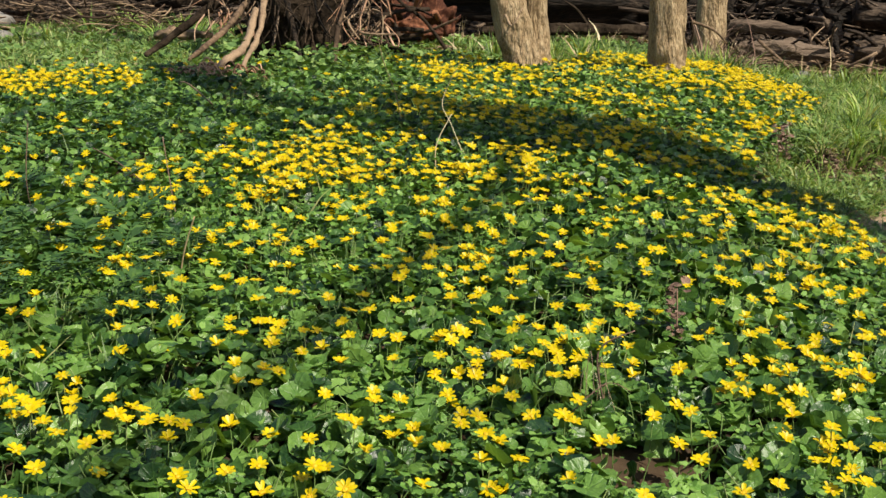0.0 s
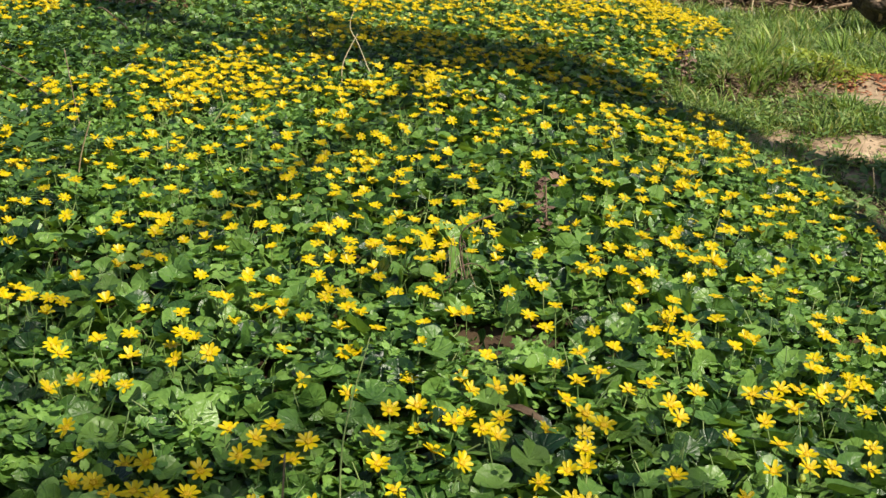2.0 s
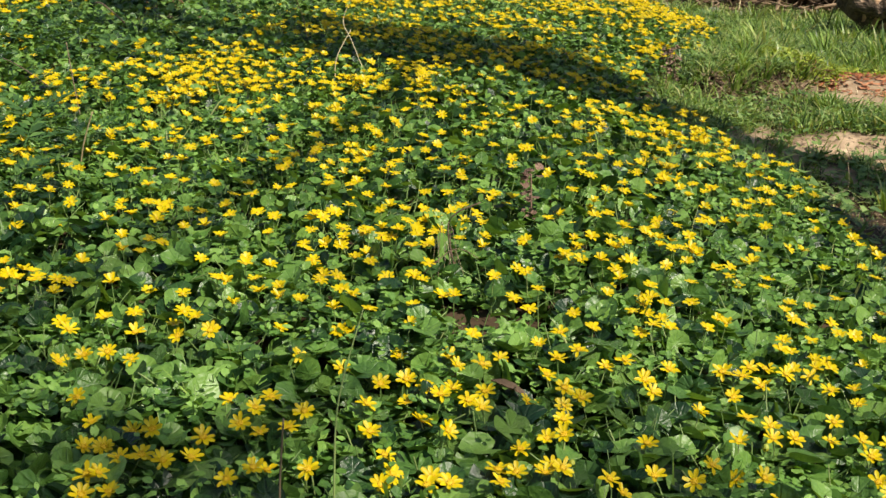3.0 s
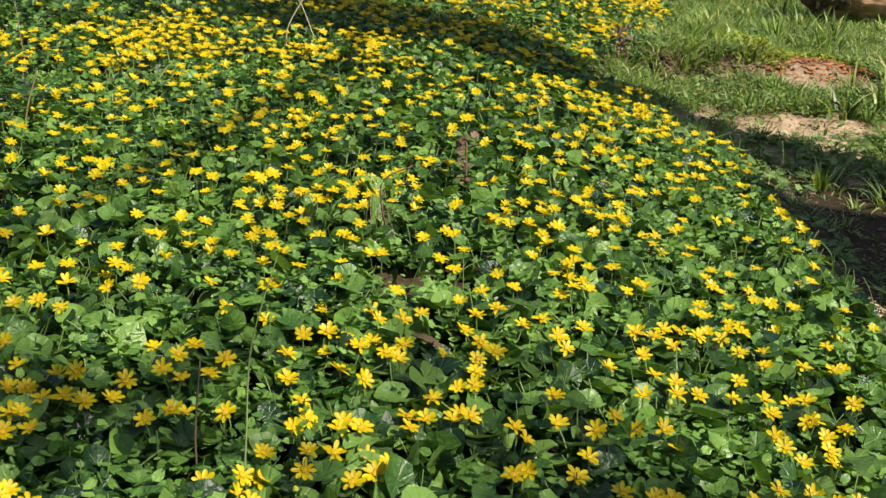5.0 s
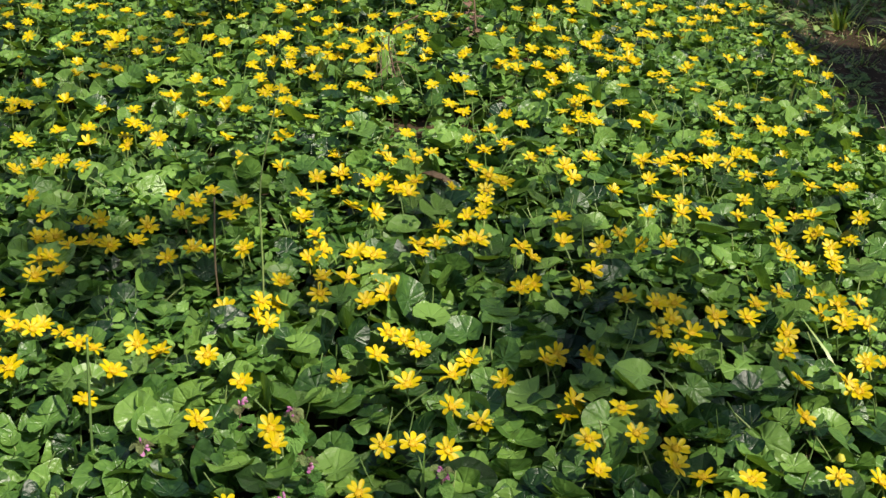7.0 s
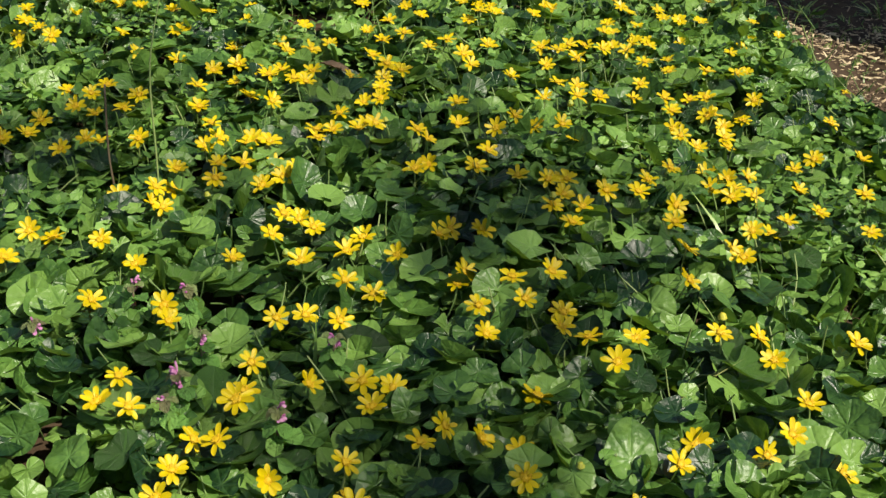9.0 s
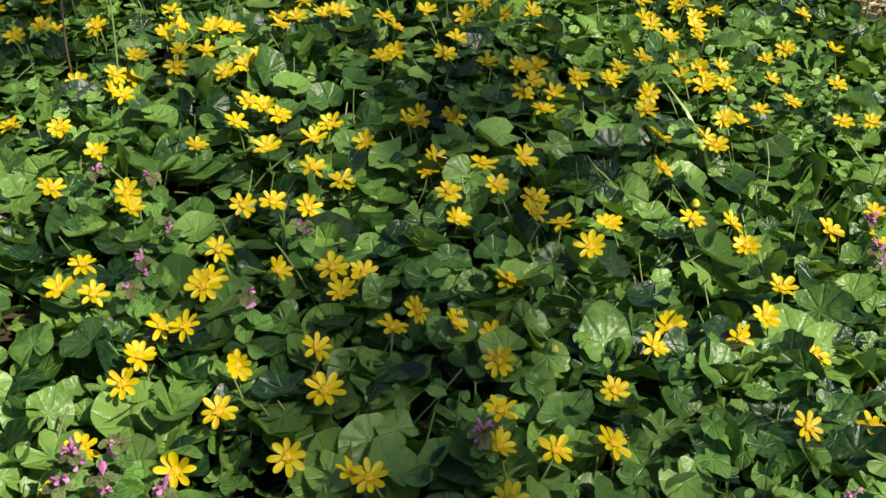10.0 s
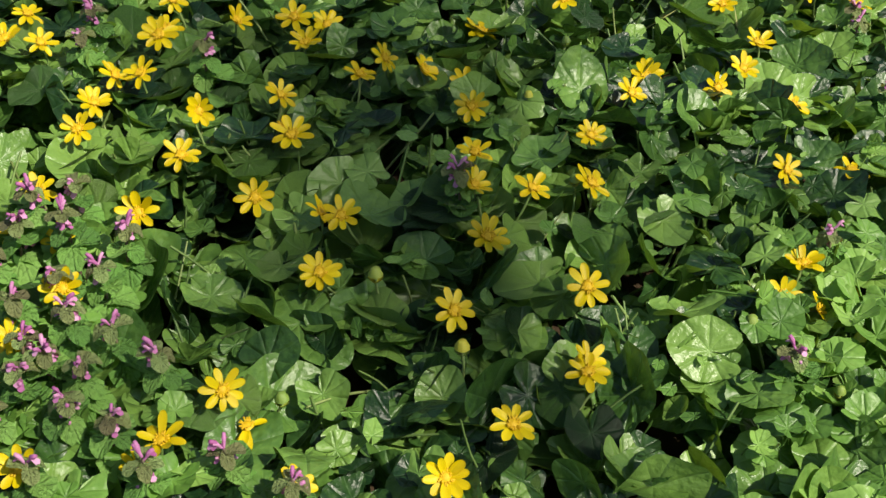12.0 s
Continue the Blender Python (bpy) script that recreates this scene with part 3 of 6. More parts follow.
FLOWERS_B = ((0.748, 0.478), (0.374, 0.480), (0.399, 0.495), (0.181, 0.499), (0.156, 0.518), (0.499, 0.536), (0.332, 0.544), (0.794, 0.545), (0.092, 0.560), (0.198, 0.560), (0.355, 0.573), (0.325, 0.576), (0.059, 0.577), (0.270, 0.578), (0.203, 0.585), (0.595, 0.586), (0.077, 0.612), (0.212, 0.621), (0.789, 0.632), (0.629, 0.637), (0.576, 0.640), (0.463, 0.644), (0.547, 0.647), (0.731, 0.654), (0.783, 0.665), (0.968, 0.666), (0.911, 0.679), (0.308, 0.689), (0.462, 0.691), (0.559, 0.691), (0.270, 0.698), (0.516, 0.700), (0.238, 0.701), (0.120, 0.710), (0.115, 0.733), (0.445, 0.738), (1.001, 0.745), (0.349, 0.748), (0.557, 0.752), (0.511, 0.754), (0.030, 0.766), (0.457, 0.771), (0.317, 0.772), (0.732, 0.775), (0.268, 0.814))
FLOWERS_C = ((0.383, 0.816), (-0.108, 0.823), (0.073, 0.837), (0.323, 0.840), (0.186, 0.845), (0.751, 0.845), (0.436, 0.851), (0.833, 0.860), (0.492, 0.861), (0.345, 0.862), (-0.083, 0.864), (0.453, 0.874), (0.824, 0.876), (0.233, 0.881), (-0.210, 0.887), (0.611, 0.887), (0.027, 0.893), (0.285, 0.896), (-0.234, 0.897), (0.268, 0.916), (-0.117, 0.921), (-0.035, 0.922), (-0.063, 0.924), (0.869, 0.928), (0.248, 0.930), (0.762, 0.933), (-0.137, 0.934), (0.900, 0.940), (0.638, 0.942), (0.597, 0.943), (0.097, 0.957), (-0.201, 0.964), (-0.165, 0.968), (0.618, 0.968), (1.060, 0.970), (-0.223, 0.972), (0.777, 0.979), (1.110, 0.980), (0.940, 0.980), (0.679, 0.983), (0.724, 0.983), (0.560, 0.992), (0.601, 0.992), (-0.196, 0.993), (0.078, 0.994))
FLOWERS_D = ((0.629, 0.999), (-0.244, 1.000), (0.617, 1.010), (0.036, 1.011), (0.083, 1.015), (0.221, 1.018), (0.105, 1.021), (0.160, 1.029), (1.010, 1.030), (0.426, 1.030), (0.250, 1.033), (0.877, 1.034), (0.909, 1.034), (0.446, 1.036), (0.510, 1.040), (0.757, 1.052), (0.266, 1.058), (0.854, 1.061), (0.892, 1.063), (0.163, 1.073), (-0.278, 1.074), (0.196, 1.075), (0.797, 1.075), (0.239, 1.077), (1.100, 1.080), (0.105, 1.081), (0.535, 1.088), (1.000, 1.090), (0.891, 1.095), (-0.200, 1.117), (0.453, 1.117), (0.930, 1.117), (0.866, 1.119), (-0.240, 1.133), (0.201, 1.137), (0.298, 1.144), (0.141, 1.146), (0.232, 1.148), (0.441, 1.149), (-0.058, 1.150), (0.501, 1.150), (0.678, 1.151), (0.558, 1.158), (-0.224, 1.164), (0.358, 1.167))
FLOWERS_E = ((0.208, 1.168), (-0.241, 1.171), (-0.026, 1.174), (0.383, 1.174), (0.156, 1.175), (0.322, 1.178), (1.030, 1.180), (-0.009, 1.186), (0.045, 1.187), (0.662, 1.187), (0.624, 1.188), (0.298, 1.189), (0.372, 1.193), (0.877, 1.197), (-0.110, 1.198), (1.070, 1.200), (-0.148, 1.200), (-0.206, 1.207), (0.147, 1.208), (0.594, 1.208), (-0.178, 1.211), (1.160, 1.220), (0.859, 1.223), (0.936, 1.226), (-0.235, 1.243), (0.334, 1.243), (0.939, 1.246), (-0.264, 1.248), (0.513, 1.253), (0.373, 1.254), (0.399, 1.268), (0.862, 1.273), (-0.105, 1.274), (0.234, 1.275), (0.126, 1.282), (-0.176, 1.283), (-0.029, 1.287), (0.655, 1.290), (-0.205, 1.292), (-0.056, 1.294), (-0.262, 1.296), (0.012, 1.298), (0.955, 1.301), (0.404, 1.313), (0.716, 1.321))
FLOWERS_F = ((0.199, 1.322), (0.939, 1.336), (0.287, 1.337), (0.757, 1.339), (-0.040, 1.340), (0.952, 1.345), (0.030, 1.350), (1.006, 1.350), (0.884, 1.355), (0.613, 1.357), (0.725, 1.357), (0.818, 1.357), (0.120, 1.360), (0.410, 1.360), (0.180, 1.370), (0.270, 1.370), (1.170, 1.370), (-0.300, 1.370), (0.360, 1.380), (-0.020, 1.380), (0.440, 1.380), (0.879, 1.385), (-0.080, 1.390), (0.230, 1.390), (0.926, 1.395), (0.70, 1.40), (0.96, 1.41), (0.30, 1.41), (0.21, 1.41), (0.42, 1.42), (0.25, 1.42), (0.85, 1.43), (0.56, 1.43), (0.14, 1.44), (0.69, 1.44), (0.18, 1.44), (0.55, 1.45), (1.07, 1.47), (0.40, 1.47), (0.08, 1.48), (0.26, 1.48), (0.60, 1.50), (-0.36, 1.50), (0.42, 1.50), (0.30, 1.50))
FLOWERS_G = ((0.50, 1.51), (0.53, 1.51), (-0.25, 1.51), (0.76, 1.52), (0.33, 1.52), (0.93, 1.53), (0.01, 1.53), (0.25, 1.53), (-0.29, 1.53), (0.73, 1.53), (0.70, 1.54), (0.17, 1.54), (0.46, 1.54), (-0.33, 1.54), (1.28, 1.56), (1.01, 1.56), (0.40, 1.58), (0.82, 1.58), (0.90, 1.58), (-0.19, 1.59), (0.76, 1.59), (1.08, 1.59), (0.87, 1.60), (-0.26, 1.60), (0.95, 1.60), (0.79, 1.60), (0.44, 1.61), (-0.37, 1.61), (-0.14, 1.61), (0.07, 1.62), (0.09, 1.62), (1.11, 1.62), (0.89, 1.63), (0.50, 1.64), (-0.32, 1.65), (0.19, 1.65), (-0.19, 1.66), (1.09, 1.66), (-0.03, 1.66), (0.64, 1.67), (0.61, 1.67), (0.59, 1.67), (0.06, 1.68), (-0.28, 1.70), (0.87, 1.70))
FLOWERS_H = ((1.13, 1.71), (1.01, 1.72), (0.40, 1.72), (0.48, 1.72), (0.12, 1.72), (0.72, 1.72), (-0.00, 1.73), (0.86, 1.73), (0.64, 1.73), (0.76, 1.74), (0.93, 1.74), (0.59, 1.75), (0.27, 1.76), (0.75, 1.76), (-0.12, 1.76), (-0.43, 1.76), (0.20, 1.76), (0.42, 1.76), (-0.04, 1.76), (0.07, 1.78), (0.62, 1.78), (0.38, 1.79), (0.55, 1.79), (1.24, 1.80), (-0.34, 1.80), (0.03, 1.80), (-0.28, 1.82), (0.95, 1.82), (1.08, 1.82), (0.20, 1.82), (-0.42, 1.83), (0.67, 1.83), (0.64, 1.84), (-0.09, 1.84), (1.01, 1.84), (-0.16, 1.85), (0.06, 1.85), (0.41, 1.85), (0.35, 1.86), (1.05, 1.86), (0.57, 1.87), (1.21, 1.87), (0.15, 1.88), (1.01, 1.88), (0.95, 1.88))
FLOWERS_I = ((-0.52, 1.89), (0.23, 1.90), (0.60, 1.92), (-0.42, 1.92), (0.40, 1.92), (-0.20, 1.93), (0.12, 1.94), (0.01, 1.95), (0.09, 1.95), (-0.12, 1.97), (0.49, 1.97), (0.57, 1.97), (0.96, 1.98), (1.00, 1.98), (-0.36, 1.99), (0.53, 2.00), (0.91, 2.00), (-0.33, 2.01), (0.84, 2.01), (0.23, 2.02), (0.64, 2.02), (0.20, 2.02), (0.03, 2.02), (1.07, 2.02), (0.11, 2.03), (0.87, 2.04), (0.43, 2.05), (0.72, 2.05), (0.14, 2.06), (1.21, 2.06), (-0.30, 2.08), (-0.38, 2.08), (0.06, 2.08), (0.35, 2.09), (0.64, 2.09), (0.61, 2.09), (0.95, 2.10), (0.84, 2.10), (-0.09, 2.11), (-0.26, 2.11), (0.11, 2.11), (0.14, 2.12), (0.78, 2.12), (0.54, 2.12), (0.75, 2.13))
FLOWERS_J = ((-0.19, 2.13), (-0.42, 2.13), (0.62, 2.14), (-0.32, 2.14), (0.58, 2.14), (-0.53, 2.15), (0.35, 2.15), (0.93, 2.15), (0.06, 2.16), (-0.61, 2.16), (0.31, 2.17), (0.73, 2.17), (-0.23, 2.19), (0.76, 2.19), (0.93, 2.20), (0.72, 2.20), (-0.12, 2.20), (1.23, 2.21), (0.71, 2.21), (-0.18, 2.22), (0.55, 2.22), (0.50, 2.23), (0.60, 2.23), (0.81, 2.23), (-0.27, 2.23), (-0.31, 2.24), (0.14, 2.24), (0.23, 2.25), (0.29, 2.25), (0.68, 2.26), (-0.42, 2.26), (0.01, 2.26), (0.97, 2.26), (0.19, 2.27), (0.67, 2.27), (0.53, 2.28), (-0.25, 2.29), (-0.53, 2.29), (0.64, 2.29), (1.23, 2.29), (0.73, 2.29), (0.07, 2.30), (-0.20, 2.31), (0.43, 2.31), (0.03, 2.31))
FLOWERS_K = ((-0.33, 2.32), (0.76, 2.32), (0.38, 2.33), (-0.35, 2.33), (1.07, 2.33), (0.16, 2.33), (0.32, 2.33), (0.61, 2.34), (0.11, 2.34), (1.11, 2.35), (0.42, 2.35), (-0.15, 2.37), (-0.19, 2.37), (-0.66, 2.37), (-0.60, 2.38), (-0.38, 2.38), (0.82, 2.38), (1.26, 2.39), (0.37, 2.40), (0.71, 2.41), (0.58, 2.42), (-0.57, 2.43), (-0.34, 2.43), (1.05, 2.44), (0.07, 2.45), (-0.48, 2.46), (-0.62, 2.46), (-0.10, 2.46), (0.02, 2.46), (0.96, 2.48), (-0.17, 2.49), (1.01, 2.50), (-0.40, 2.50), (0.53, 2.50), (0.05, 2.52), (0.68, 2.53), (-0.57, 2.53), (-0.44, 2.54), (0.79, 2.54), (0.33, 2.55), (1.21, 2.55), (0.73, 2.56), (-0.64, 2.56), (0.29, 2.57), (1.07, 2.57))
FLOWERS_L = ((0.65, 2.58), (1.15, 2.58), (-0.00, 2.59), (0.94, 2.59), (-0.15, 2.60), (-0.20, 2.61), (-0.09, 2.61), (-0.49, 2.62), (0.18, 2.62), (-0.03, 2.63), (1.03, 2.63), (-0.38, 2.64), (-0.35, 2.65), (0.35, 2.66), (-0.65, 2.67), (1.08, 2.67), (0.55, 2.68), (0.64, 2.68), (0.86, 2.69), (1.27, 2.69), (0.01, 2.69), (-0.24, 2.69), (0.47, 2.70), (-0.53, 2.71), (-0.08, 2.71), (0.11, 2.71), (0.25, 2.71), (0.86, 2.71), (-0.45, 2.72), (0.77, 2.74), (0.98, 2.74), (1.21, 2.74), (0.75, 2.75), (0.67, 2.76), (-0.64, 2.76), (0.08, 2.77), (1.13, 2.77), (0.43, 2.80), (-0.43, 2.80), (-0.10, 2.81), (-0.51, 2.81), (1.26, 2.82), (0.71, 2.82), (0.63, 2.83), (0.05, 2.83))
FLOWERS_M = ((0.51, 2.83), (-0.35, 2.84), (0.24, 2.85), (1.26, 2.85), (-0.40, 2.85), (0.15, 2.86), (0.91, 2.88), (0.40, 2.88), (1.21, 2.89), (0.13, 2.90), (0.61, 2.91), (1.15, 2.91), (0.30, 2.91), (0.86, 2.93), (0.91, 2.96), (0.72, 3.00), (1.06, 3.02), (-0.43, 3.02), (-0.55, 3.04), (1.17, 3.04), (1.11, 3.07), (1.06, 3.12), (0.31, 3.14), (0.71, 3.14), (1.18, 3.14), (1.02, 3.20), (0.90, 3.21), (0.79, 3.22), (0.96, 3.31), (1.22, 3.31), (1.04, 3.36), (1.18, 3.37), (1.03, 3.49), (-0.15, 3.65), (-0.58, 3.71), (-0.49, 3.78), (-0.37, 3.81), (-0.95, 4.25), (-0.32, 4.33), (-0.67, 4.56), (-0.57, 4.77))

PLACED = sum((FLOWERS_A, FLOWERS_B, FLOWERS_C, FLOWERS_D, FLOWERS_E, FLOWERS_F, FLOWERS_G, FLOWERS_H, FLOWERS_I, FLOWERS_J, FLOWERS_K, FLOWERS_L, FLOWERS_M), ())

# ---- celandine plants that can be told apart ----
LEAVES_NEAR = [celandine_leaf(s, 41, 4, True) for s in range(16)]
LEAF_MESHES = [mesh_of("leaf", *t[:2], LEAF, t[2]) for t in LEAVES_NEAR]
PETAL_MESHES = [mesh_of("petal", *t[:2], PETAL, t[2]) for t in (petal(s, 4, 7) for s in range(6))]
CENTRE_MESHES = [mesh_of("flower_centre", *t[:2], STAMEN, t[2]) for t in (stamens(s) for s in range(3))]


def stem_variants():
    out = []
    for s in range(8):
        r = random.Random(s + 50)
        h, lean = (0.06, 0.075, 0.09, 0.105)[s % 4], r.uniform(0.008, 0.03)
        v, f, u = tube([(0, 0, -0.015), (lean * 0.2, 0.003, h * 0.4), (lean * 0.7, -0.002, h * 0.75), (lean, 0, h)], [0.0013, 0.0012, 0.0011, 0.0013], 5, ring=3)
        out.append((mesh_of("flower_stem", v, f, STEM, u), Vector((lean, 0, h))))
    return out


STEMS = stem_variants()


def celandine(x, y, r):
    """One plant with a long-stalked flower and its heart-shaped leaves; the flower head stands over (x, y)."""
    turn = r.uniform(0, 2 * math.pi)
    me, head = r.choice(STEMS)
    reach = Matrix.Rotation(turn, 3, "Z") @ head
    bx, by = x - reach.x, y - reach.y
    bz = float(top(x, y) - 0.06 * smooth(-0.05, 0.1, x - edge(y))) + r.uniform(-0.008, 0.008) - head.z
    plant = thing("celandine_plant", (bx, by, bz), "celandine with one glossy yellow flower and heart-shaped leaves", "flower", "celandines on the bank", turn)
    stem = part("flower_stem", me, plant)
    tilt, heading = radians(r.gauss(float(np.interp(y, [0.3, 0.6, 1.0, 1.6], [32, 28, 25, 22])), 11)), r.gauss(-1.2, 0.6) - turn
    face = Matrix.Translation(head) @ Matrix.Rotation(heading, 4, "Z") @ Matrix.Rotation(tilt, 4, "Y")
    n = r.choice((8, 8, 8, 8, 9, 9, 10))
    size, lift = r.uniform(0.0152, 0.0186), r.choice((-0.08, -0.03, 0.0, 0.04, 0.1, 0.25) if y < 0.8 else (0.0, 0.03, 0.06, 0.12, 0.2))
    for i in range(n):
        a = 2 * math.pi * i / n + r.uniform(-0.12, 0.12)
        part("petal", r.choice(PETAL_MESHES), stem, face @ Matrix.Rotation(a, 4, "Z") @ Matrix.Rotation(lift + r.uniform(-0.12, 0.16), 4, "X")
             @ Matrix.Scale(size * r.uniform(0.9, 1.08), 4))
    part("flower_centre", r.choice(CENTRE_MESHES), stem, face @ Matrix.Scale(size, 4))
    for _ in range(3):
        a, d = r.uniform(0, 2 * math.pi), r.uniform(0.008, 0.045)
        part("leaf", r.choice(LEAF_MESHES), plant, Matrix.Translation((math.cos(a) * d, math.sin(a) * d, head.z - r.uniform(0.016, 0.05)))
             @ Matrix.Rotation(r.gauss(0, 0.28), 4, "X") @ Matrix.Rotation(r.gauss(0, 0.28), 4, "Y") @ Matrix.Rotation(a - math.pi / 2 + r.gauss(0, 0.5), 4, "Z")
             @ Matrix.Scale(r.uniform(0.022, 0.038), 4))


pick = random.Random(11)
for fx, fy in PLACED[:300]:
    celandine(fx, fy, pick)


# ---- the rest of the leaf carpet ----
def leaf_layer(name, templates, x0, x1, y0, y1, per, lo, hi, depth, mat=LEAF, cover=leaf_cover, label="carpet of glossy heart-shaped celandine leaves",
               tilt=0.62, gap=0.016, category="ground cover"):
    x, y = sample(x0, x1, y0, y1, per, cover)
    n = len(x)
    hump = 0.03 * (value_noise(x, y, 0.22, 41) - 0.5) + 0.03 * (value_noise(x, y, 0.09, 42) - 0.5) * smooth(0.5, 1.0, y)
    z = top(x, y) - gap - depth * rng.random(n) ** 1.3 + hump - 0.09 * smooth(-0.03, 0.12, x - edge(y))
    z = np.maximum(z, soil_z(x, y) + 0.008)
    rot = turns(rng.uniform(0, 2 * np.pi, n), np.abs(rng.normal(0, tilt, n)), rng.uniform(0, 2 * np.pi, n))
    return scatter(name, templates, mat, np.stack([x, y, z], 1), rot, rng.uniform(lo, hi, n), label, category)


BULK_LEAVES = [celandine_leaf(s + 20, 31, 3) for s in range(20)]
MID_LEAVES = [celandine_leaf(s + 50, 14, 2, False, 0.02) for s in range(16)]
BACK_LEAVES = [celandine_leaf(s + 70, 13, 1, False, 0.0) for s in range(12)]
FAR_LEAVES = [celandine_leaf(s + 90, 9, 1, False, 0.0, 0, 0.0) for s in range(8)]
leaf_layer("celandine_leaves", BULK_LEAVES, -0.3, 1.1, -0.3, 0.8, 3000, 0.013, 0.037, 0.065, tilt=0.65)
leaf_layer("celandine_leaves", MID_LEAVES, -0.6, -0.3, -0.3, 0.8, 2400, 0.014, 0.034, 0.06)
leaf_layer("celandine_leaves", MID_LEAVES, 1.1, 1.4, -0.3, 0.8, 2400, 0.014, 0.034, 0.06)
leaf_layer("celandine_leaves", MID_LEAVES, -1.3, 1.4, 0.8, 2.2, 2900, 0.011, 0.038, 0.075, tilt=0.75)
leaf_layer("celandine_leaves", BACK_LEAVES, -1.9, 1.5, 2.2, 3.6, 3500, 0.009, 0.032, 0.075, tilt=0.72)
leaf_layer("celandine_leaves", FAR_LEAVES, -2.9, 2.4, 3.6, 8.0, 4300, 0.009, 0.023, 0.06, tilt=0.65, gap=0.008)
leaf_layer("celandine_leaves", FAR_LEAVES, -3.0, 1.4, -2.0, -0.3, 900, 0.025, 0.042, 0.05)
leaf_layer("celandine_leaves", FAR_LEAVES, -3.0, -0.6, -0.3, 0.8, 900, 0.025, 0.042, 0.05)
leaf_layer("celandine_leaves", FAR_LEAVES, -3.0, -1.3, 0.8, 2.2, 900, 0.025, 0.042, 0.05)
leaf_layer("celandine_leaves", FAR_LEAVES, -3.0, -1.9, 2.2, 3.6, 900, 0.025, 0.042, 0.05)


def leaf_stalks():
    """Pale bare stalks of leaves and spent flowers that lean between the blades."""
    x, y = sample(-0.9, 1.35, 0.0, 3.4, 420, leaf_cover)
    n = len(x)
    v, f, u = tube([(0, 0, -1), (0.05, 0, -0.45), (0.2, 0, 0)], [0.016, 0.014, 0.012], 4, ring=2, cap=False)
    scatter("leaf_stalks", [(v, f, u)], STEM, np.stack([x, y, top(x, y) - rng.uniform(-0.004, 0.02, n)], 1), turns(rng.uniform(0, 6.28, n), rng.uniform(0.1, 0.9, n), rng.uniform(0, 6.28, n)),
            rng.uniform(0.06, 0.1, n), "pale green bare stalks leaning between leaves", "ground cover")


leaf_stalks()


def flower_carpet():
    x, y = sample(-2.7, 2.3, 1.0, 7.9, 1080, lambda x, y: flower_cover(x, y) * np.maximum(0.85 * smooth(-0.1, -0.3, x - np.interp(y, [1.2, 3.2], [-0.1, -0.6])) * smooth(1.4, 2.0, y), np.maximum(0.3 * smooth(1.5, 2.0, y), smooth(2.9, 3.4, y))))
    px, py = np.array(PLACED[300:]).T
    sx, sy = sample(-2.6, -0.6, -1.4, 1.05, 150, lambda x, y: leaf_cover(x, y) * smooth(0.4, 0.6, value_noise(x, y, 0.35, 34)))
    x, y = np.concatenate([x, px, sx]), np.concatenate([y, py, sy])
    n = len(x)
    z = top(x, y) + rng.uniform(-0.014, 0.02, n) - 0.06 * smooth(-0.05, 0.1, x - edge(y))
    rot = turns(rng.uniform(0, 2 * np.pi, n), np.abs(rng.normal(0.24, 0.15, n)), rng.normal(-1.2, 0.6, n))
    size = rng.uniform(0.0145, 0.0185, n)
    scatter("celandine_flowers", [flower_low(s, 2, 3) for s in range(8)], PETAL, np.stack([x, y, z], 1), rot, size, "hundreds of glossy yellow celandine flowers", "flower")
    scatter("flower_centres", [dome(0.3, 0.22, 6)], STAMEN, np.stack([x, y, z], 1), rot, size, "orange-yellow centres of celandine flowers", "flower")
    v, f, u = tube([(0.1, 0, -1), (0.03, 0, -0.5), (0, 0, 0.02)], [0.014, 0.013, 0.012], 4, ring=2, cap=False)
    scatter("celandine_stems", [(v, f, u)], STEM, np.stack([x, y, z], 1), turns(rng.uniform(0, 6.28, n), rng.uniform(0, 0.2, n), rng.uniform(0, 6.28, n)),
            rng.uniform(0.075, 0.09, n), "pale green celandine stems", "flower")


flower_carpet()


# ---- trees ----
def limb(name, points, radii, parent, mat=BARK, segs=14, rough=0.25, seed=0, ring=6, flute=0.0, label=""):
    v, f, u = tube(points, radii, segs, rough, seed, ring, True, flute)
    v = v - np.array(parent.matrix_world.translation)
    return part(name, mesh_of(name, v, f, mat, u), parent, None, label)


def ground_at(x, y):
    return float(soil_z(x, y))


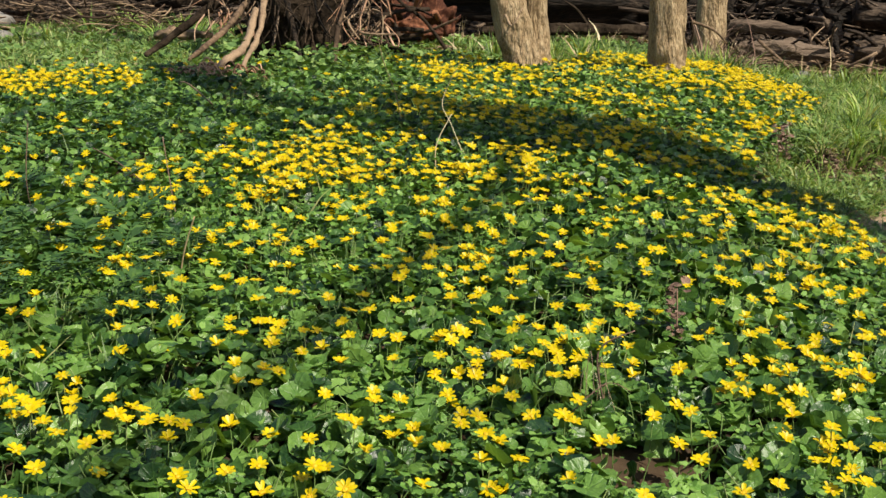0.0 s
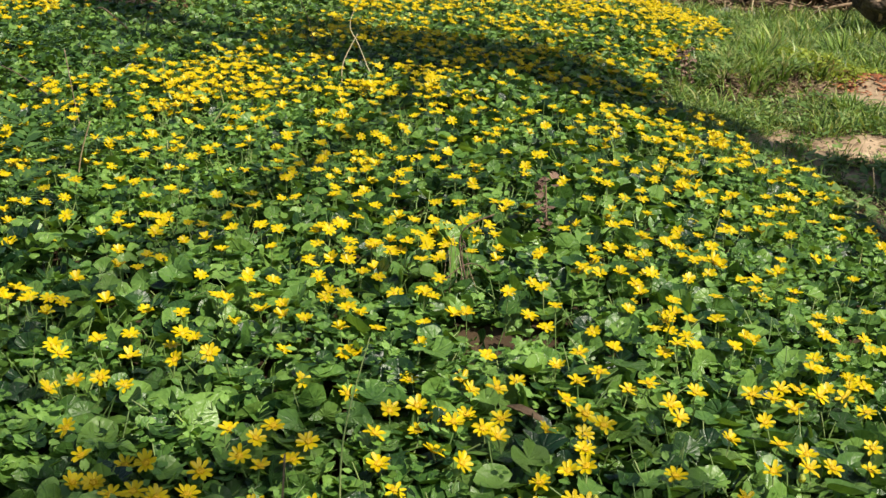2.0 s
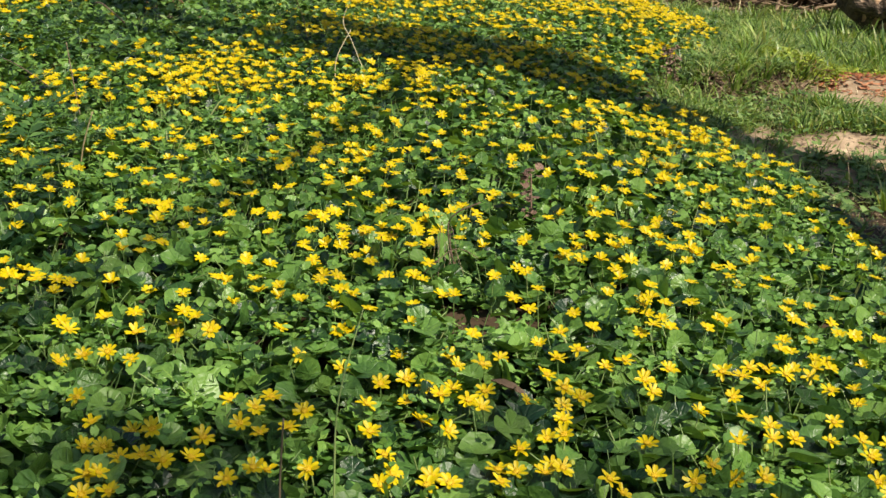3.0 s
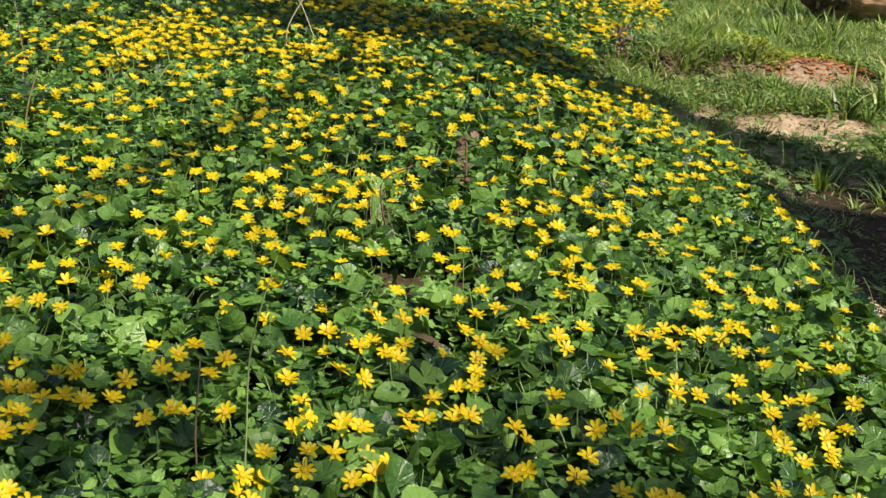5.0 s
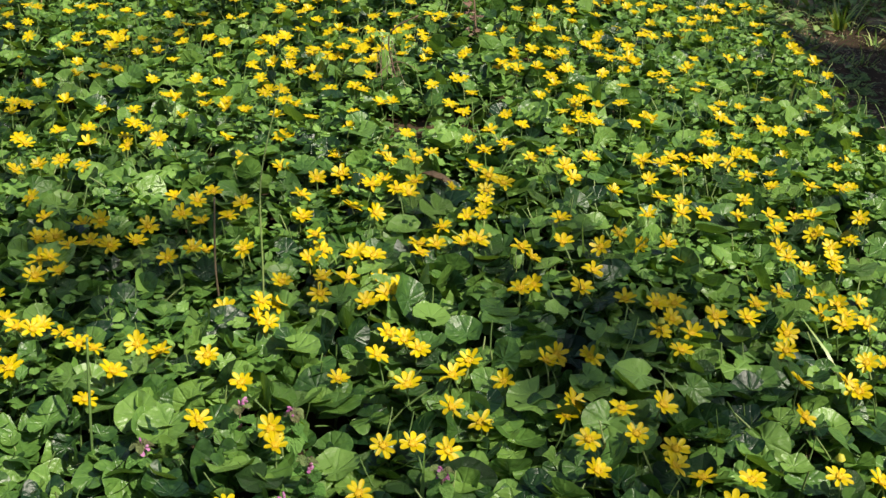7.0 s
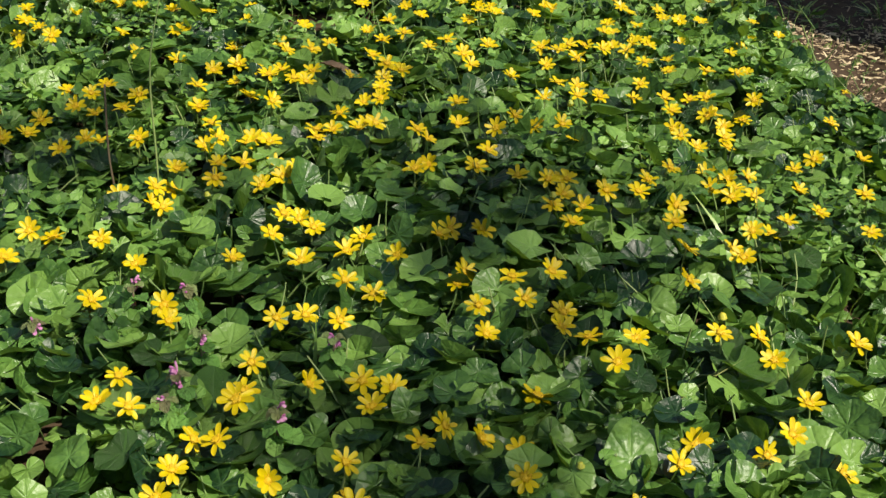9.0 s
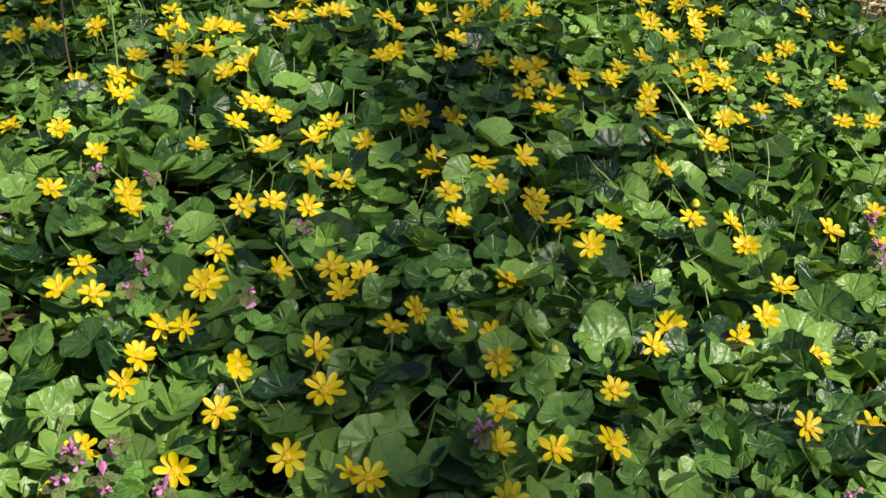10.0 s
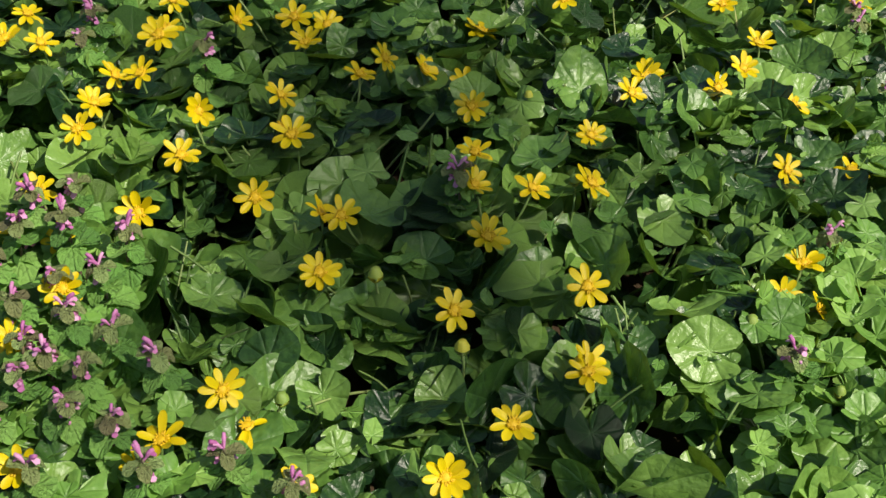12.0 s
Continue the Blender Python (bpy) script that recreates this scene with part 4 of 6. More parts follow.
def tree_trunk(x, y, r, lean, height, label, seed, twigs=()):
    z = ground_at(x, y)
    t = thing("tree", (x, y, z), label, "tree", "young trees behind the flowers")
    lx, ly = lean
    pts = [(x - lx * 0.15, y, z - 0.12), (x, y, z + 0.03), (x + lx * 0.3, y + ly * 0.3, z + 0.35), (x + lx, y + ly, z + 1.2), (x + lx * 1.3, y + ly * 1.5, z + height * 0.6),
           (x + lx * 1.2, y + ly * 2, z + height)]
    limb("trunk", pts, [r * 1.12, r * 1.03, r, r * 0.95, r * 0.6, r * 0.2], t, BARK, 28, 0.22, seed, 10, 0.02)
    rr = random.Random(seed)
    for k in range(5):
        h = height * rr.uniform(0.4, 0.85)
        a = rr.uniform(0, 6.28)
        q = Vector((x + lx * 1.25, y + ly * 1.5, z + h))
        d = Vector((math.cos(a), math.sin(a), 0.9))
        limb("branch", [q, q + d * 0.5, q + d * 1.1 + Vector((0, 0, 0.25)), q + d * 1.7 + Vector((0.2, 0.1, 0.5))], [r * 0.35, r * 0.25, r * 0.15, r * 0.05], t, BARK, 8, 0.2, seed + k, 4)
    for k, (a, b, c, w) in enumerate(twigs):
        limb("twig", [a, b, c], [w, w * 0.8, w * 0.4], t, ROOTWOOD, 6, 0.1, seed + 20 + k, 4)
    return t


tree_trunk(0.46, 6.75, 0.098, (-0.28, 0.05), 5.2, "young tree with rough tan bark leaning a little", 1,
           [((0.34, 6.65, 0.33), (0.375, 6.6, 0.275), (0.43, 6.62, 0.37), 0.009)])
tree_trunk(0.555, 6.9, 0.07, (-0.11, 0.05), 4.3, "slim rough-barked tree stem grown beside another", 2)
tree_trunk(1.212, 6.55, 0.097, (-0.02, 0.03), 5.4, "straight young tree with smooth tan bark", 3,
           [((1.32, 6.5, 0.31), (1.44, 6.48, 0.265), (1.515, 6.5, 0.195), 0.009), ((1.31, 6.5, 0.18), (1.33, 6.47, 0.25), (1.31, 6.48, 0.34), 0.008)])
tree_trunk(1.80, 8.25, 0.10, (0.05, 0.1), 5.0, "greyish young tree with dry stems at its foot", 4)


def shade_point(x, y, h):
    """The place at height h whose shadow falls on (x, y)."""
    k = h / math.tan(SUN_EL)
    return Vector((x + SUN_AZ.x * k, y + SUN_AZ.y * k, h))


def shade_tree():
    """Unseen bare tree beside the path; trunk and limbs added to shadow the bank."""
    x, y = 4.75, 1.0
    z = ground_at(x, y)
    t = thing("tree", (x, y, z), "unseen bare tree added beside the path to shade the bank", "tree")
    limb("trunk", [(x, y, z - 0.2), (x, y, z + 0.6), (x - 0.03, y, 2.5), (x - 0.08, y, 4.6), (x - 0.15, y + 0.05, 6.5), (x - 0.1, y, 8.5)],
         [0.32, 0.25, 0.235, 0.21, 0.14, 0.03], t, BARK, 20, 0.2, 5, 6)

    def bough(shadow, heights, radii, seed):
        limb("limb", [shade_point(a, b, h) for (a, b), h in zip(shadow, heights)], radii, t, BARK, 10, 0.2, seed, 5)

    bough([(1.58, 3.85), (0.95, 3.95), (0.2, 4.25), (-0.6, 4.55), (-1.3, 5.1)], [5.0, 5.2, 5.6, 6.0, 6.3], [0.14, 0.12, 0.11, 0.06, 0.03], 6)
    bough([(1.0, 4.05), (0.6, 4.35), (0.1, 4.8), (-0.35, 5.1)], [5.6, 5.9, 6.3, 6.7], [0.05, 0.10, 0.14, 0.07], 7)
    bough([(0.9, 4.15), (0.5, 4.3), (-0.1, 4.6), (-0.7, 5.0)], [6.0, 6.1, 6.3, 6.5], [0.08, 0.12, 0.12, 0.06], 8)
    bough([(0.2, 4.25), (0.14, 3.6), (0.02, 3.1), (-0.2, 2.5), (-0.42, 1.85), (-0.62, 1.3), (-0.75, 0.9)], [5.6, 5.7, 5.8, 5.85, 5.9, 5.95, 6.0], [0.022, 0.018, 0.028, 0.027, 0.018, 0.011, 0.007], 9)
    bough([(-0.5, 4.75), (-0.8, 5.1), (-1.08, 5.5), (-1.35, 6.0), (-1.6, 6.4)], [6.3, 6.4, 6.6, 6.8, 7.0], [0.03, 0.05, 0.16, 0.18, 0.06], 10)
    # Loose twigs, placed only for the flecks of shade they cast.
    rr = random.Random(3)
    for k in range(16):
        a, b, h = rr.uniform(-1.6, 1.0), rr.uniform(1.2, 5.0), rr.uniform(5.5, 7.5)
        g, ln = rr.uniform(0, 6.28), rr.uniform(0.3, 0.8)
        bough([(a, b), (a + math.cos(g) * ln * 0.5, b + math.sin(g) * ln * 0.5), (a + math.cos(g + 0.3) * ln, b + math.sin(g + 0.3) * ln)], [h, h + 0.1, h + 0.2],
              [0.018, 0.014, 0.006], 30 + k)
    for k in range(18):
        a, b, h = (rr.uniform(-0.6, 0.75) if k < 8 else rr.gauss(-0.12, 0.12)), rr.uniform(0.95, 1.35), rr.uniform(5.8, 6.8)
        g, ln = rr.gauss(2.2, 0.6), rr.uniform(0.25, 0.5)
        bough([(a, b), (a + math.cos(g) * ln * 0.5, b + math.sin(g) * ln * 0.5), (a + math.cos(g + 0.4) * ln, b + math.sin(g + 0.4) * ln)], [h, h + 0.1, h + 0.2],
              [0.017, 0.015, 0.006], 50 + k)


shade_tree()


def shade_snag():
    """An unseen snapped-off dead trunk, added to shade the foot of the bank."""
    x, y = 4.34, 0.32
    t = thing("unseen_snag", (x, y, ground_at(x, y)), "unseen thick snapped trunk added to shade the bank foot", "tree")
    limb("trunk", [(x, y, -0.6), (x, y, 0.3), (x + 0.03, y, 1.8), (x + 0.02, y + 0.02, 3.2), (x, y, 4.1), (x + 0.05, y, 4.5)], [0.62, 0.52, 0.50, 0.46, 0.36, 0.12], t, BARK, 20, 0.2, 15, 6)


shade_snag()


def half_shade_tree():
    """Unseen slender tree behind the bank's near end, added for its twigs' broken half-shade."""
    x, y = 3.75, -2.9
    t = thing("tree", (x, y, ground_at(x, y)), "unseen slender tree with thin twigs added for half-shade", "tree")
    tip = shade_point(0.54, -0.05, 5.0)
    limb("trunk", [(x, y, ground_at(x, y) - 0.1), (x, y, 1.5), (x - 0.02, y, 3.4), tip], [0.12, 0.08, 0.045, 0.02], t, BARK, 12, 0.2, 16, 6)
    line = ((0.54, -0.05, 5.0), (0.50, 0.22, 5.1), (0.47, 0.42, 5.15), (0.47, 0.62, 5.2), (0.52, 0.9, 5.3), (0.58, 1.15, 5.4))
    limb("limb", [shade_point(*p) for p in line], [0.02, 0.016, 0.013, 0.013, 0.012, 0.006], t, BARK, 10, 0.15, 61, 5)
    crown = ((0.54, -0.05, 5.0), (0.55, -0.05, 6.6), (0.54, 0.0, 8.2), (0.50, 0.08, 9.6), (0.46, 0.2, 10.4))
    limb("limb", [shade_point(*p) for p in crown], [0.02, 0.02, 0.018, 0.015, 0.008], t, BARK, 10, 0.15, 62, 5)
    # Twigs spread where the ground needs dimming, not grown from the limbs.
    rr = random.Random(8)
    for k in range(6):
        a, q = (rr.uniform(0.34, 0.5), rr.uniform(0.02, 0.36)) if k < 4 else (rr.uniform(0.2, 0.36), rr.uniform(0.45, 0.6))
        h, g, ln = rr.uniform(8.4, 10.4), 1.2 + rr.gauss(0, 0.8), rr.uniform(0.35, 0.6)
        limb("twig", [shade_point(a + math.cos(g) * ln * (w - 0.5) + rr.gauss(0, 0.02), q + math.sin(g) * ln * (w - 0.5), h + 0.1 * w) for w in (0, 0.4, 0.75, 1)],
             [0.016, 0.018, 0.016, 0.006], t, BARK, 6, 0.1, 120 + k, 3)
    for k in range(26):
        if k < 17:
            a, q = rr.gauss(0.57, 0.09), rr.gauss(0.84, 0.12)
        else:
            q = rr.uniform(0.15, 0.65)
            a = 0.60 + rr.gauss(0, 0.11)
        h, g, ln = rr.uniform(5.1, 6.0), 1.3 + rr.gauss(0, 0.7), rr.uniform(0.2, 0.4)
        limb("twig", [shade_point(a + math.cos(g) * ln * (w - 0.4) + rr.gauss(0, 0.02), q + math.sin(g) * ln * (w - 0.4), h + 0.1 * w) for w in (0, 0.4, 0.75, 1)],
             [0.013, 0.015, 0.013, 0.005], t, BARK, 6, 0.1, 70 + k, 3)


half_shade_tree()


# ---- uprooted stump ----
def uprooted_stump():
    x, y = -0.86, 7.3
    z = ground_at(x, y)
    s = thing("uprooted_stump", (x, y, z), "uprooted tree stump with tangled tan roots and dark earth", "stump")
    bm = bmesh.new()
    bmesh.ops.create_icosphere(bm, subdivisions=5, radius=1.0)
    for v in bm.verts:
        p = v.co.copy()
        q = 1 + 0.35 * noise.noise(p * 1.7) + 0.16 * noise.noise(p * 5) + 0.06 * noise.noise(p * 14)
        v.co = Vector((p.x * 0.34 * q, p.y * 0.3 * q + 0.2, 0.5 + p.z * 0.62 * q))
    me = bpy.data.meshes.new("root_plate")
    bm.to_mesh(me)
    bm.free()
    me.materials.append(SHADED_EARTH)
    part("root_plate", me, s)

    def root(points, radii, seed, mat=ROOTWOOD, segs=10):
        limb("root", points, [w * 0.55 for w in radii], s, mat, segs, 0.55, seed, 8, 0.1)

    root([(-1.29, 7.35, 0.41), (-1.38, 7.30, 0.32), (-1.52, 7.25, 0.22), (-1.65, 7.20, 0.12), (-1.74, 7.10, 0.06)], [0.05, 0.045, 0.042, 0.036, 0.025], 4, SHADED_EARTH)
    root([(-1.14, 7.10, 0.36), (-1.18, 7.00, 0.29), (-1.23, 6.85, 0.22), (-1.28, 6.70, 0.17), (-1.32, 6.55, 0.13), (-1.34, 6.40, 0.11)], [0.03, 0.033, 0.032, 0.03, 0.026, 0.015], 3)
    root([(-1.03, 6.75, 0.35), (-1.03, 6.60, 0.27), (-1.03, 6.45, 0.21), (-1.04, 6.25, 0.17), (-1.07, 6.05, 0.15), (-1.10, 5.90, 0.12)], [0.028, 0.033, 0.037, 0.037, 0.034, 0.022], 1)
    root([(-1.00, 6.90, 0.45), (-0.99, 6.75, 0.34), (-0.98, 6.55, 0.25), (-0.99, 6.35, 0.18), (-0.99, 6.10, 0.14), (-0.98, 5.90, 0.10)], [0.036, 0.032, 0.027, 0.024, 0.022, 0.016], 2)
    root([(-0.89, 7.00, 0.42), (-0.87, 6.95, 0.31), (-0.84, 6.90, 0.22), (-0.81, 6.80, 0.13), (-0.78, 6.70, 0.06)], [0.03, 0.03, 0.028, 0.024, 0.014], 5, DRIFT)
    root([(-0.94, 7.00, 0.29), (-0.95, 6.95, 0.21), (-0.97, 6.90, 0.11)], [0.016, 0.014, 0.008], 6, DRIFT)
    root([(-0.76, 7.00, 0.35), (-0.77, 6.95, 0.25), (-0.78, 6.90, 0.15)], [0.012, 0.011, 0.006], 7, ROOTWOOD)
    root([(-0.77, 7.00, 0.26), (-0.75, 6.98, 0.20), (-0.74, 6.95, 0.15)], [0.012, 0.011, 0.006], 9, ROOTWOOD)
    root([(-0.55, 7.00, 0.42), (-0.57, 6.95, 0.33), (-0.59, 6.85, 0.22), (-0.59, 6.70, 0.13), (-0.59, 6.55, 0.05)], [0.03, 0.028, 0.026, 0.024, 0.016], 8)
    root([(-0.55, 6.95, 0.29), (-0.51, 6.90, 0.24), (-0.43, 6.85, 0.21), (-0.26, 6.80, 0.21)], [0.014, 0.013, 0.012, 0.008], 10)
    rr = random.Random(5)
    for k in range(70):
        right = k > 24
        x0, z0 = (rr.uniform(-0.60, -0.32), rr.uniform(0.22, 0.7)) if right else (rr.uniform(-1.1, -0.64), rr.uniform(0.25, 0.75))
        a = (x0, 7.0, z0)
        b = (x0 + rr.uniform(-0.1, 0.1), 6.9, z0 - rr.uniform(0.02, 0.15))
        c = (b[0] + rr.uniform(-0.1, 0.1), 6.85, max(b[2] - rr.uniform(0.06, 0.2), 0.14))
        w = rr.uniform(0.004, 0.012)
        root([a, b, c], [w * 1.4, w, w * 0.5], 40 + k, rr.choice((ROOTWOOD, ROOTWOOD, FIBRE) if right else (SHADED_EARTH, SHADED_EARTH, DRIFT)), 6)
    for k in range(120):
        a = Vector((-1.09 + rr.gauss(0, 0.09), 5.92 + rr.uniform(-0.1, 0.1), rr.uniform(0.04, 0.13)))
        g = rr.uniform(2.6, 6.4)
        d = Vector((math.cos(g), 0.5 * math.sin(g), 0)) * rr.uniform(0.06, 0.2)
        root([a, a + d * 0.5 + Vector((0, 0, rr.uniform(0, 0.035))), a + d + Vector((rr.uniform(-0.03, 0.03), 0, -rr.uniform(0.02, 0.1)))], [0.010, 0.008, 0.003], 80 + k, rr.choice((ROOTWOOD, FIBRE, FIBRE)), 5)
    for k in range(40):
        a = Vector((rr.uniform(-1.42, -1.1), rr.uniform(7.2, 7.4), rr.uniform(0.25, 0.45)))
        d = Vector((rr.uniform(-0.15, 0.1), -0.08, -rr.uniform(0.06, 0.16)))
        root([a, a + d * 0.5 + Vector((rr.uniform(-0.03, 0.03), 0, 0)), a + d], [0.010, 0.008, 0.003], 220 + k, rr.choice((ROOTWOOD, FIBRE, SHADED_EARTH)), 5)


uprooted_stump()


# ---- fallen logs and dead limbs ----
def log(name, points, radii, label, mat=DRIFT, seed=0, category="log", rough=0.28, segs=18, stubs=0):
    p = Vector(points[0])
    t = thing(name, p, label, category, "dead wood behind the trees")
    limb("trunk" if radii[0] > 0.09 else "limb", points, radii, t, mat, segs + 8, rough + 0.15, seed, 12, 0.1)
    rr = random.Random(seed)
    for k in range(stubs):
        i = rr.randrange(len(points) - 1)
        q = Vector(points[i]).lerp(Vector(points[i + 1]), rr.random())
        d = Vector((rr.uniform(-1, 1), rr.uniform(-1, 0.2), rr.uniform(0.1, 1))).normalized()
        r = radii[i] * rr.uniform(0.18, 0.35)
        ln = rr.uniform(0.15, 0.4)
        limb("branch_stub", [q + d * radii[i] * 0.7, q + d * (radii[i] + ln * 0.5) + Vector((0, 0, 0.03)), q + d * (radii[i] + ln)], [r, r * 0.7, r * 0.3], t, mat, 7, 0.3, seed + k + 3, 4)
    return t


log("fallen_log", [(-0.1, 10.1, 0.22), (0.8, 10.0, 0.23), (1.8, 10.05, 0.2), (2.4, 10.2, 0.17)], [0.19, 0.19, 0.17, 0.15], "long grey weathered log lying on the ground", DRIFT, 1, stubs=3)
log("fallen_log", [(-0.38, 9.2, 0.10), (-0.12, 9.05, 0.15), (0.08, 9.1, 0.08)], [0.10, 0.15, 0.08], "crumbling red-brown rotten log", ROTTEN, 2, rough=0.9, segs=26, stubs=4)
log("fallen_log", [(-0.42, 8.7, 0.08), (-0.2, 8.6, 0.09), (0.0, 8.62, 0.06)], [0.05, 0.065, 0.03], "lump of rotten red wood", ROTTEN, 21, rough=0.9, segs=22, stubs=3)
log("fallen_log", [(0.3, 9.5, 0.0), (1.0, 9.42, 0.03), (1.6, 9.5, 0.01)], [0.04, 0.045, 0.035], "thin dark limb lying under a larger log", SHADED_EARTH, 3, stubs=2)
log("fallen_log", [(-2.0, 8.5, 0.05), (-1.85, 8.42, 0.07), (-1.6, 8.5, 0.05)], [0.02, 0.04, 0.014], "short bleached log on the grass", ROOTWOOD, 4, rough=0.6, segs=12, stubs=2)
log("fallen_log", [(-4.2, 11.2, 0.1), (-3.4, 11.0, 0.12), (-2.4, 11.1, 0.08)], [0.1, 0.12, 0.08], "grey log half hidden in dry grass", DRIFT, 5, stubs=2)
log("fallen_log", [(-2.6, 10.9, 0.2), (-2.0, 10.8, 0.24), (-1.2, 10.9, 0.18)], [0.12, 0.15, 0.1], "dark hollow log in the bank", SHADED_EARTH, 6)
log("fallen_log", [(2.15, 8.95, -0.06), (2.5, 8.85, -0.07), (2.85, 8.9, -0.11)], [0.045, 0.06, 0.05], "rough brown log on the ground", DRIFT, 7, rough=0.6, stubs=4)
log("fallen_log", [(3.05, 9.0, -0.10), (3.6, 8.9, -0.09), (4.3, 9.1, -0.1)], [0.075, 0.1, 0.09], "brown log with a broken end", DRIFT, 8, rough=0.5, stubs=4)
log("fallen_log", [(2.7, 10.0, 0.16), (3.4, 9.9, 0.10), (4.2, 10.0, 0.05)], [0.11, 0.12, 0.1], "weathered log in the pile", DRIFT, 9, stubs=4)
log("fallen_log", [(2.4, 10.6, 0.42), (2.8, 10.2, 0.25), (3.05, 9.8, 0.08), (3.1, 9.6, -0.05)], [0.12, 0.11, 0.08, 0.05], "crooked grey limb leaning in the pile", DRIFT, 10, stubs=4)
log("fallen_log", [(2.2, 10.5, 0.1), (2.9, 10.6, 0.14), (3.8, 10.4, 0.3), (4.6, 10.5, 0.4)], [0.12, 0.13, 0.12, 0.08], "long weathered limb across the pile", DRIFT, 11, stubs=4)
log("fallen_log", [(3.2, 9.5, 0.15), (3.8, 9.45, 0.10), (4.6, 9.5, 0.15)], [0.09, 0.1, 0.08], "bleached limb across the pile", DRIFT, 12, stubs=3)
log("fallen_log", [(2.05, 9.7, 0.0), (2.35, 9.4, 0.06), (2.75, 9.3, 0.02)], [0.05, 0.05, 0.04], "thin brown limb on the pile", DRIFT, 13, segs=10, stubs=2)
peeled = log("fallen_log", [(3.0, 7.12, 0.0), (3.07, 7.15, 0.02), (3.22, 7.2, 0.04), (3.7, 7.3, 0.05), (4.4, 7.5, 0.05), (5.2, 7.7, 0.05)], [0.05, 0.13, 0.19, 0.215, 0.23, 0.22], "thick red-brown log with peeling bark", PEELED, 14, rough=0.15, segs=24)
limb("bark", [(2.985, 7.115, 0.0), (3.06, 7.145, 0.022), (3.16, 7.18, 0.035), (3.2, 7.19, 0.04)], [0.06, 0.142, 0.188, 0.19], peeled, DRIFT, 26, 0.5, 41, 8, 0.1, "dark rough bark")
log("dead_branch", [(2.86, 9.3, 0.30), (2.90, 9.25, 0.18), (2.98, 9.2, 0.12), (2.93, 9.15, 0.02), (2.96, 9.1, -0.12)], [0.035, 0.035, 0.03, 0.03, 0.02], "twisted grey branch standing in the pile", DRIFT, 15, "branch", 0.2, 10)
log("dead_branch", [(3.35, 8.7, -0.15), (3.38, 8.72, 0.0), (3.33, 8.8, 0.12)], [0.025, 0.02, 0.01], "short upright broken branch", ROOTWOOD, 16, "branch", 0.2, 8)
log("dead_branch", [(-1.35, 8.0, 0.05), (-0.6, 7.95, 0.12), (-0.2, 8.0, 0.1), (0.1, 7.9, 0.22)], [0.016, 0.014, 0.012, 0.006], "bleached curved branch over the grass", ROOTWOOD, 17, "branch", 0.2, 8)
log("dead_branch", [(0.02, 7.9, 0.02), (-0.12, 7.95, 0.2), (-0.3, 8.0, 0.34), (-0.35, 8.0, 0.5)], [0.012, 0.011, 0.01, 0.006], "dark bent twig rising from the grass", SHADED_EARTH, 18, "branch", 0.1, 7)


def brush_pile(x0, x1, y0, y1, z1, count, seed, label, mat, big=1.0):
    r = np.random.default_rng(seed)
    sticks = []
    for k in range(7):
        q = random.Random(seed * 10 + k)
        w = q.uniform(0.008, 0.026)
        sticks.append(tube([(-0.5, q.uniform(-0.1, 0.1), 0), (-0.15, q.uniform(-0.1, 0.1), q.uniform(-0.06, 0.06)), (0.2, q.uniform(-0.1, 0.1), q.uniform(-0.06, 0.06)), (0.5, q.uniform(-0.12, 0.12), 0)],
                           [w, w * 0.95, w * 0.7, w * 0.3], 5, 0.35, k, 3))
    x, y = r.uniform(x0, x1, count), r.uniform(y0, y1, count)
    q = (x - x0) / (x1 - x0)
    z = soil_z(x, y) + r.random(count) ** 1.4 * z1 * np.sin(np.pi * np.clip(q, 0.06, 0.94)) ** 0.5 + 0.01
    rot = turns(r.uniform(0, 6.28, count), r.normal(0, 0.4, count), r.uniform(0, 6.28, count))
    scatter("brush_pile", sticks, mat, np.stack([x, y, z], 1), rot, big * r.uniform(0.25, 1.0, count), label, "brushwood")


brush_pile(1.7, 4.8, 9.5, 11.2, 0.75, 700, 1, "tangled pile of weathered grey sticks", DRIFT)
brush_pile(-1.5, 2.4, 10.4, 11.6, 0.6, 420, 2, "dead sticks and brushwood behind a log", DRIFT)
brush_pile(-1.1, -0.35, 7.7, 8.6, 0.8, 100, 3, "thin dead stems round the uprooted stump", SHADED_EARTH)
brush_pile(2.0, 3.6, 8.7, 9.4, 0.10, 160, 4, "broken twigs in front of the wood pile", ROOTWOOD)
brush_pile(-4.6, -1.2, 10.0, 11.6, 0.3, 520, 5, "dead sticks lying in dry grass", DRIFT, 0.6)

brush_pile(-4.4, -2.2, 9.4, 10.5, 0.28, 170, 6, "sunlit tangle of tan sticks and roots", ROOTWOOD, 0.55)


# ---- grass and weeds ----
BLADES = [grass_blade(s) for s in range(8)]


def grass(x0, x1, y0, y1, per, density, lo, hi, label, mat=GRASS, tilt=0.35, name="grass"):
    x, y = sample(x0, x1, y0, y1, per, density)
    n = len(x)
    rot = turns(rng.uniform(0, 6.28, n), np.abs(rng.normal(0, tilt, n)), rng.uniform(0, 6.28, n))
    ln = rng.uniform(lo, hi, n) * (0.65 + 0.8 * value_noise(x, y, 0.16, 59))
    size = np.stack([np.maximum(ln, 0.09) * rng.uniform(0.5, 1.0, n), ln, ln], 1)
    scatter(name, BLADES, mat, np.stack([x, y, soil_z(x, y) - 0.005], 1), rot, size, label, "grass")


